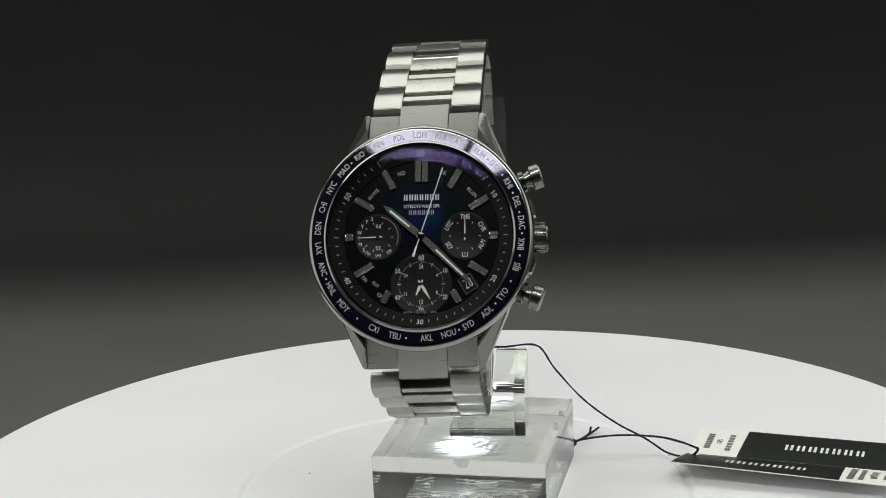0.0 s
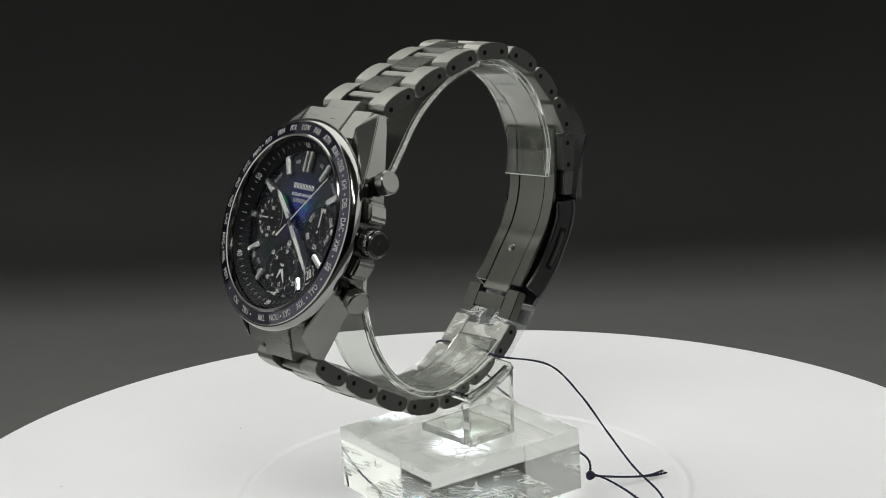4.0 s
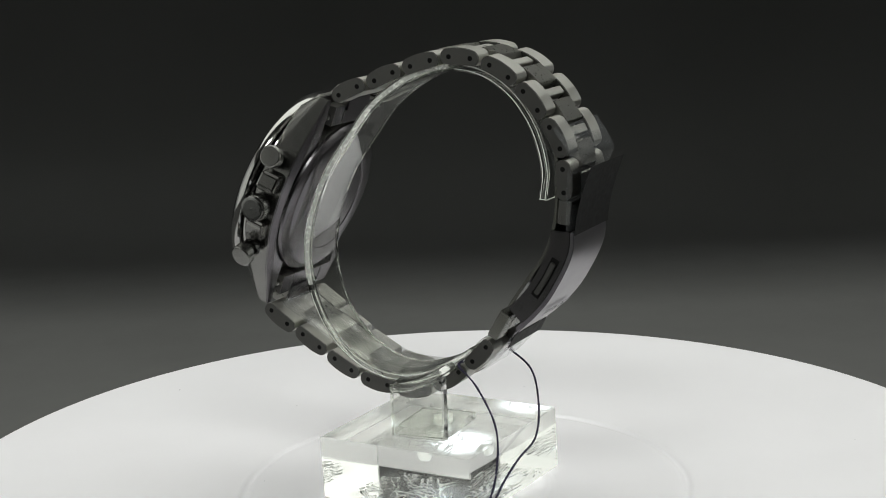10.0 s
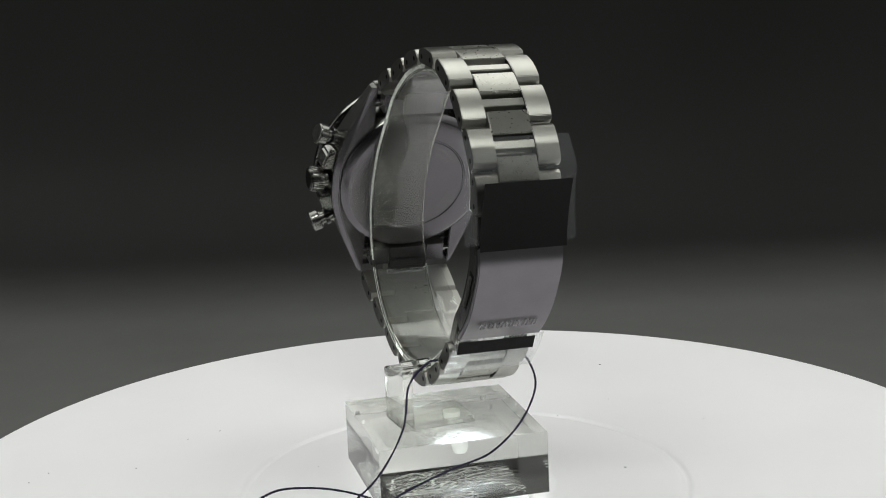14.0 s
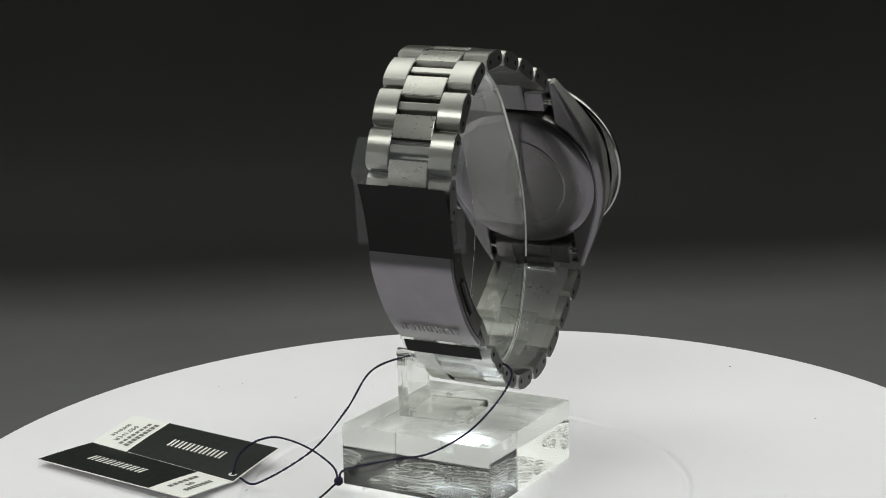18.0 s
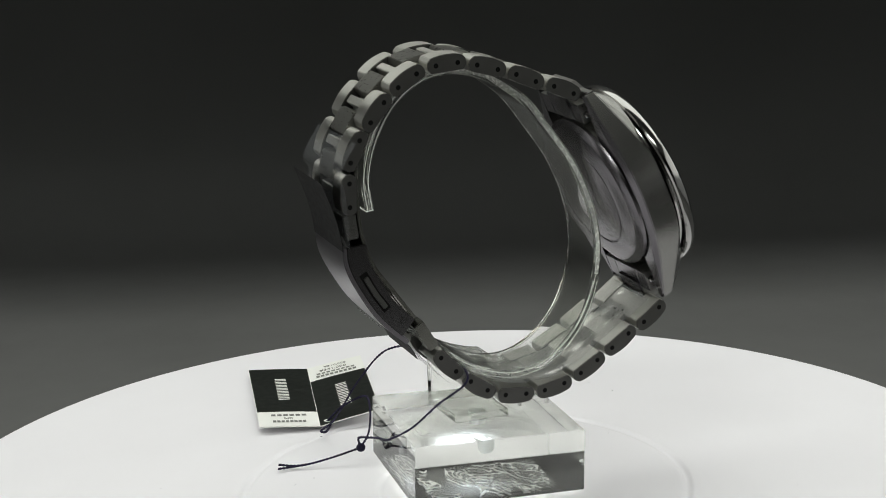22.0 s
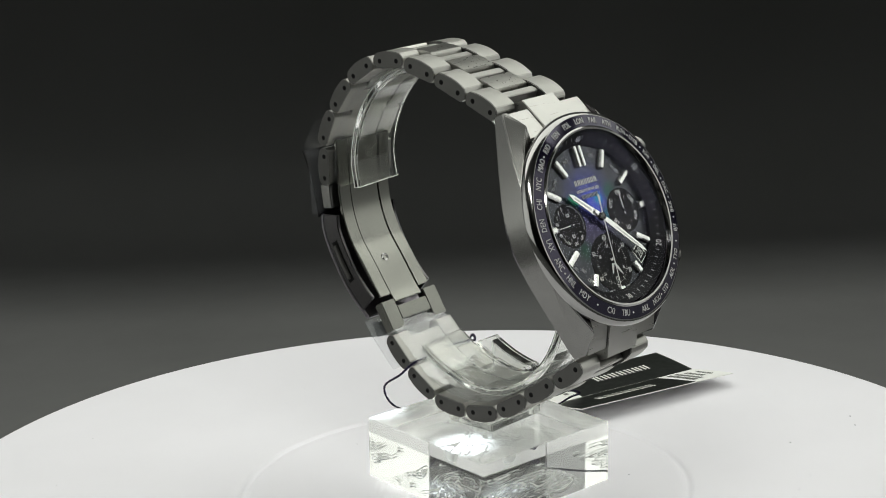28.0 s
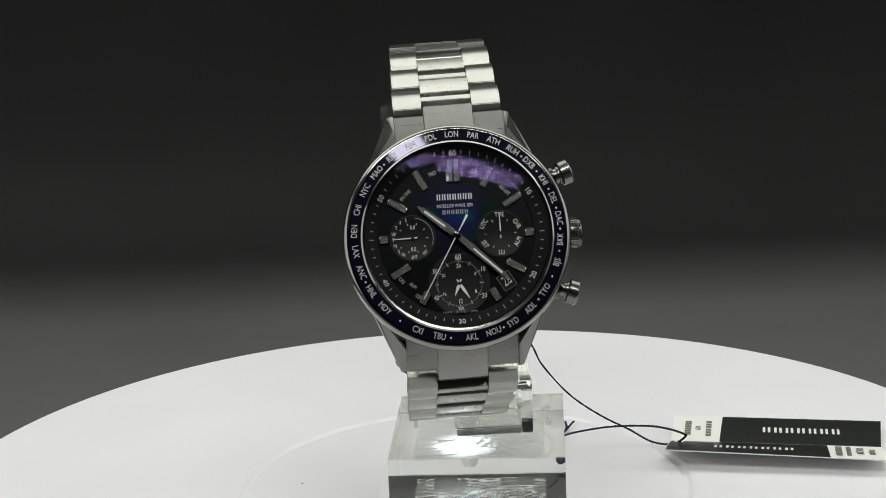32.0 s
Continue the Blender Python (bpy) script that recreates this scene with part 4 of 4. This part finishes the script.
def end_links(root):
    for s in (1, -1):
        for x0, x1, y1, dz in ((-4.85, 4.85, 27.4, 0.0), (-10.9, -4.95, 25.3, -0.5), (4.95, 10.9, 25.3, -0.5)):
            k = -0.62 * (y1 - 20.2)
            prof = [(19.0 * s, -0.3 + dz), (y1 * s, k + dz - 0.35), (y1 * s, k + dz - 3.0), ((y1 - 1.6) * s, -8.2), (19.0 * s, -8.2)]
            if s < 0:
                prof = prof[::-1]
            bm = prism(prof, x0, x1, "x", 0.14, DIALFRAME)
            if abs(x0 + x1) > 1.0:      # the outer third is notched underneath for the spring bar
                inner, cut = (-9.3, x1) if x0 < 0 else (x0, 9.3), -5.4
                top = [(19.0 * s, -0.3 + dz), (y1 * s, k + dz - 0.35), (y1 * s, k + dz - 1.6), (23.4 * s, cut), (19.0 * s, cut)]
                low = [(19.0 * s, cut + 0.4), (23.2 * s, cut + 0.4), ((y1 - 1.6) * s, -8.2), (19.0 * s, -8.2)]
                bm = merged(prism(top if s > 0 else top[::-1], x0, x1, "x", 0.14, DIALFRAME), prism(low if s > 0 else low[::-1], *inner, "x", 0.1, DIALFRAME))
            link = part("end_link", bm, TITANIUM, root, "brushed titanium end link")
            link.data.materials.append(TITANIUM_BACK_SHADE)
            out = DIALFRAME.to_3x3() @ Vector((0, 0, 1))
            # the underside's shade is painted on with the darker back metal
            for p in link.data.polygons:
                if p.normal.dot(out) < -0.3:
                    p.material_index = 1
            if abs(x0 + x1) > 1.0:
                x, q = (-9.2, -1) if x0 < 0 else (9.2, 1)
                bar = lathe([(0, 0), (0.75, 0), (0.75, 0.75), (0.5, 0.85), (0.5, 1.75), (0, 1.75)], 16, DIALFRAME @ turn(x, 20.9 * s, -7.0, 0, 90 * q, 0))
                part("spring_bar", bar, POLISHED, link, "shiny spring bar tip")
        plate = [(22.4 * s, -8.15), (26.2 * s, -8.0), (26.2 * s, -8.5), (22.4 * s, -8.65)]
        part("hinge_plate", prism(plate if s < 0 else plate[::-1], -4.8, 4.6, "x", 0.1, DIALFRAME), TITANIUM_BACK_SHADE, root, "dark titanium hinge plate under the end links")


def protective_films(root):
    def crinkle(seed, size):
        def f(x, t):
            v = Vector((x * 0.28 + seed * 7.1, t * 9.0, seed * 3.3))
            return size * (noise.noise(v) + 0.5 * noise.noise(v * 2.3))
        return f
    def inward(pins, off):
        out = []
        for i in range(0, len(pins) - 1, 2):
            mid, d, n, gap = link_frame(pins[i], pins[i + 1])
            out += [tuple(mid - d * gap * 0.4 - n * off), tuple(mid + d * gap * 0.4 - n * off)]
        return out
    part("film", strip(smooth_path([(-41.5, 41.5)] + inward(LOWER[:12], 2.3), 6), CX - 8.8, CX + 8.6, 0.0, 0.06, cross=26, ripple=crinkle(1, 0.42)), FILM, root, "crinkled clear film lining the bracelet")
    part("film", strip(smooth_path(inward(LOWER[10:], 2.0) + [(12.6, 40.4)], 6), CX - 8.0, CX + 8.0, 0.0, 0.06, cross=20, ripple=crinkle(3, 0.34)), FILM, root, "clear film on the clasp end")
    part("film", strip(smooth_path(inward(UPPER[6:], 2.2), 6), CX - 8.2, CX + 8.6, 0.0, 0.06, cross=22, ripple=crinkle(2, 0.3)), FILM_THIN, root, "thin crinkled clear film inside the bracelet")
    # over the links above the clasp: a clear sleeve and a black sticker
    sleeve = smooth_path([(27.4, 84.2), (30.2, 80.0), (31.3, 77.2), (30.3, 74.5), (29.9, 67.5), (29.8, 62.6)], 8)
    part("film", strip(sleeve, CX - 12.3, CX + 12.0, 0.0, 0.06, cross=22, ripple=crinkle(4, 0.07)), FILM_BLUE, root, "bluish clear film folded over the bracelet links")
    bm = strip([Vector((30.5, 76.2 - 14.8 * k / 8)) for k in range(9)], CX - 9.9, CX + 9.1, 0.0, 0.12, cross=8)
    for v in bm.verts:      # its upper edge has come off and leans out
        up = max(0.0, (v.co.z - 61.4) / 14.8)
        v.co.y += 0.6 * up + 3.4 * up ** 1.7
    part("black_sticker", bm, STICKER, root, "matt black sticker film above the clasp")
    part("stray_fibre", tube(smooth_path([(-2.4, 32.4, 74.0), (-2.8, 33.2, 75.2), (-3.3, 34.5, 76.6), (-3.6, 35.4, 77.9)], 5), 0.032, 5), FILM, root, "fine pale stray fibre")
    low = smooth_path([(16.4, 39.2), (14.2, 36.2), (11.6, 33.4), (8.2, 29.6)], 8)
    part("film", strip(low, CX - 10.6, CX + 9.8, 0.0, 0.06, cross=20, ripple=crinkle(5, 0.2)), FILM_LAMP_GLOW, root, "clear film hanging under the clasp")
    part("black_sticker", strip(smooth_path([(15.9, 38.6), (14.3, 35.6)], 4), CX - 8.6, CX + 8.9, 0.25, 0.4, cross=4), STICKER, root, "narrow black sticker strip under the clasp")


def wristwatch():
    root = thing("wristwatch", WATCH_BASE, "grey titanium chronograph wristwatch with a dark dial on a link bracelet", "wristwatch")
    ring_text = watch_case(root)
    crown_and_pushers(root)
    sec = watch_dial(root, ring_text)
    case = set(root.children_recursive)
    end_links(root)
    bracelet(root, UPPER, 10.85, 9.3)
    bracelet(root, LOWER, 10.85, 9.3)
    clasp_and_blades(root)
    protective_films(root)
    for ob in root.children_recursive:      # the bracelet hangs a little askew on the band, the case hardly
        k = 0.25 if ob in case else 1.0
        if ob != sec:
            ob.data.transform(Matrix(((1, -0.007, 0, 0), (-0.012 * k, 1, 0, 0), (0.033 * k, 0, 1, 0), (0, 0, 0, 1))))
    return root, sec


# ---- the hang tag ----
TAG = {"a": (102.9, 21.1, 1.6), "d": (95.1, -9.3, 3.4), "b": (46.4, 3.0, 4.3), "c": (54.5, 32.3, 2.0), "near": (50.6, 17.7, 0.9), "far": (98.1, 5.5, 0.9)}


def hang_tag():
    root = thing("hang_tag", (74.0, 12.0, 0.0), "black and white folded price tag on a dark cord", "price tag")
    P = {k: Vector(v) for k, v in TAG.items()}

    def leaf(near_in, near_out, far_in, far_out, flip):
        """One half of the folded card. Returns its place as a map from (u along, v across) to mm."""
        def at(u, v, lift=0.0):
            p = near_in.lerp(far_in, u).lerp(near_out.lerp(far_out, u), v)
            return p + Vector((0, 0, 0.5 * (v - v * v) + lift))
        return at

    def sheet(name, at, u0, u1, v0, v1, lift, mat, parent, label="", thick=0.25, nu=10, nv=6):
        bm = bmesh.new()
        top = [[bm.verts.new(at(u0 + (u1 - u0) * i / nu, v0 + (v1 - v0) * j / nv, lift)) for j in range(nv + 1)] for i in range(nu + 1)]
        low = [[bm.verts.new(v.co - Vector((0, 0, thick))) for v in row] for row in top]
        for i in range(nu):
            for j in range(nv):
                bm.faces.new((top[i][j], top[i + 1][j], top[i + 1][j + 1], top[i][j + 1]))
                bm.faces.new((low[i][j], low[i][j + 1], low[i + 1][j + 1], low[i + 1][j]))
        for i in range(nu):
            bm.faces.new((top[i][0], low[i][0], low[i + 1][0], top[i + 1][0]))
            bm.faces.new((top[i][nv], top[i + 1][nv], low[i + 1][nv], low[i][nv]))
        for j in range(nv):
            bm.faces.new((top[0][j], top[0][j + 1], low[0][j + 1], low[0][j]))
            bm.faces.new((top[nu][j], low[nu][j], low[nu][j + 1], top[nu][j + 1]))
        return part(name, bm, mat, parent, label)

    one = leaf(P["near"], P["c"], P["far"], P["a"], False)
    two = leaf(P["near"], P["b"], P["far"], P["d"], True)

    def frame_at(at, u, v, lift, turned):
        o = at(u, v, lift)
        x = (at(u + 0.05, v, lift) - o).normalized()
        y = (at(u, v + 0.05, lift) - o).normalized()
        z = x.cross(y).normalized()
        if z.z < 0:
            z = -z
        if turned:
            x = -x
        y = z.cross(x).normalized()
        return Matrix(((x.x, y.x, z.x, o.x), (x.y, y.y, z.y, o.y), (x.z, y.z, z.z, o.z), (0, 0, 0, 1)))

    l1 = sheet("card_leaf", one, 0, 1, 0, 1, 0.3, CARD_WHITE, root, "white card half of the tag")
    sheet("printed_field", one, 0.235, 0.997, 0.004, 0.992, 0.32, CARD_BLACK, l1, "black printed field", thick=0.02)
    l2 = sheet("card_leaf", two, 0, 1, 0, 1, 0.3, CARD_WHITE, root, "white card half of the tag")
    sheet("printed_field", two, 0.003, 0.745, 0.004, 0.992, 0.32, CARD_BLACK, l2, "black printed field", thick=0.02)
    wordmark(l1, "wordmark", 19.0, 3.0, 7, frame_at(one, 0.62, 0.5, 0.34, False), CARD_LOGO, "silver maker's mark")
    wordmark(l2, "wordmark", 19.0, 3.0, 7, frame_at(two, 0.40, 0.5, 0.34, True), CARD_LOGO, "silver maker's mark")

    def row(at, u, v, turned, body, h, parent, wide=0.8, dz=0.36):
        m = frame_at(at, u, v, dz, turned) @ turn(0, 0, 0, 0, 0, 90)
        part("print", lettering(body, h, m, wide), CARD_INK, parent)

    def bars(at, u, v, turned, w, h, n, parent):
        m = frame_at(at, u, v, 0.36, turned) @ turn(0, 0, 0, 0, 0, 90)
        bms = [box(-w / 2 + w * k / n, -w / 2 + w * (k + 0.72) / n, -h / 2, h / 2, 0, 0.03, 0, m) for k in range(n)]
        part("print_bars", merged(*bms), CARD_INK, parent)
    bars(one, 0.075, 0.5, False, 8.6, 1.5, 8, l1)
    row(one, 0.125, 0.5, False, "GPS", 1.3, l1)
    bars(one, 0.175, 0.5, False, 9.4, 1.3, 6, l1)
    bars(two, 0.79, 0.5, True, 11.5, 1.5, 9, l2)
    bars(two, 0.835, 0.5, True, 11.0, 1.1, 8, l2)
    row(two, 0.885, 0.45, True, "\u00a5341,000", 1.7, l2, 0.85)
    row(two, 0.94, 0.5, True, "\u00a5310,000", 1.4, l2, 0.85)
    hole = two(0.045, 0.14, 0.36)
    part("eyelet", lathe([(1.05, 0.0), (1.05, 0.06), (0.62, 0.06), (0.6, -0.3)], 24, Matrix.Translation(hole)), CARD_LOGO, root)

    part("cord", tube(smooth_path([(6.0, 3.6, 31.6), (9.5, 4.2, 31.4), (16.4, 11.6, 29.4), (20.1, 17.4, 22.0), (26.6, 19.8, 13.6), (34.0, 20.0, 7.8), (41.0, 20.6, 3.6), (46.0, 17.8, 1.2),
                                   (50.5, 15.0, 1.2), tuple(hole)], 14), 0.28, 6, 3.6, 2), CORD, root, "thin twisted dark blue cord")
    part("cord", tube(smooth_path([(6.0, 3.6, 31.6), (0.0, 4.4, 31.6), (-6.0, 4.4, 31.3), (-11.6, 3.8, 31.0), (-14.2, 5.2, 28.9), (-13.1, 11.4, 24.8), (-7.6, 15.4, 18.6), (0.5, 17.9, 13.8),
                                   (8.5, 17.2, 11.4), (16.0, 17.2, 9.2), (22.0, 17.6, 7.2), (23.8, 16.5, 4.1)], 14), 0.28, 6, 3.6, 2), CORD, root, "thin twisted dark blue cord")
    part("cord", tube(smooth_path([(23.8, 16.5, 4.1), (26.9, 13.3, 6.2), (34.9, 9.8, 8.4), (43.5, 7.2, 9.0), (48.5, 6.8, 8.0), (52.0, 8.0, 6.2), (52.9, 11.4, 4.4), tuple(hole)], 14), 0.28, 6, 3.6, 2), CORD, root, "thin twisted dark blue cord")
    for end in ((27.6, 36.0, 0.9), (29.6, 35.2, 1.2)):
        part("loose_end", tube(smooth_path([(23.8, 16.5, 4.1), (25.0, 22.0, 2.6), (26.4, 28.0, 1.3), (27.4 + (0.5 if end[0] > 28 else 0), 32.0, 0.9), end], 12), 0.28, 6, 3.6, 2), CORD, root)
    bm = bmesh.new()
    bmesh.ops.create_icosphere(bm, subdivisions=3, radius=1.05)
    for v in bm.verts:
        v.co *= 1 + 0.22 * noise.noise(v.co * 2.4)
    bm.transform(Matrix.Translation((23.8, 16.5, 4.1)))
    part("knot", bm, CORD, root, "small dark knot in the cord")
    return root


# ---- build ----
backdrop_sweep()
room_shell()
lamp_hood()
TABLE, DISC = turntable()
STAND = display_stand()
WATCH, SECONDS = wristwatch()
TAG_ROOT = hang_tag()


def motions():
    """The plate and all that stands on it turn clockwise; the seconds pointer steps once a second."""
    times = [k * 0.5 for k in range(65)]
    base = {ob: Matrix.Translation(ORG[ob.name] * MM) for ob in (STAND, WATCH, TAG_ROOT)}
    for ob, m in base.items():
        walk(ob, [(t, Matrix.Rotation(radians(HEAD - SPIN * t), 4, "Z") @ m) for t in times])
    rel = Matrix.Translation(ORG["turntable"] * MM)
    walk(DISC, [(t, rel.inverted() @ Matrix.Rotation(radians(HEAD - SPIN * t), 4, "Z") @ rel) for t in times])
    hub = Matrix.Translation((DIALFRAME.translation - ORG[WATCH.name] + Vector((0.22, 0, 0))) * MM) @ DIALFRAME.to_3x3().to_4x4()
    rows = [(0.0, SECONDS_AT)]
    for k in range(32):
        rows += [(k + TICK, SECONDS_AT + 6 * k), (k + TICK + 0.1, SECONDS_AT + 6 * (k + 1))]
    rows.append((32.0, SECONDS_AT + 6 * 32))
    walk(SECONDS, [(t, hub @ Matrix.Rotation(radians(-a), 4, "Z")) for t, a in rows])


SECONDS_AT, TICK = 18.0, 0.9

motions()
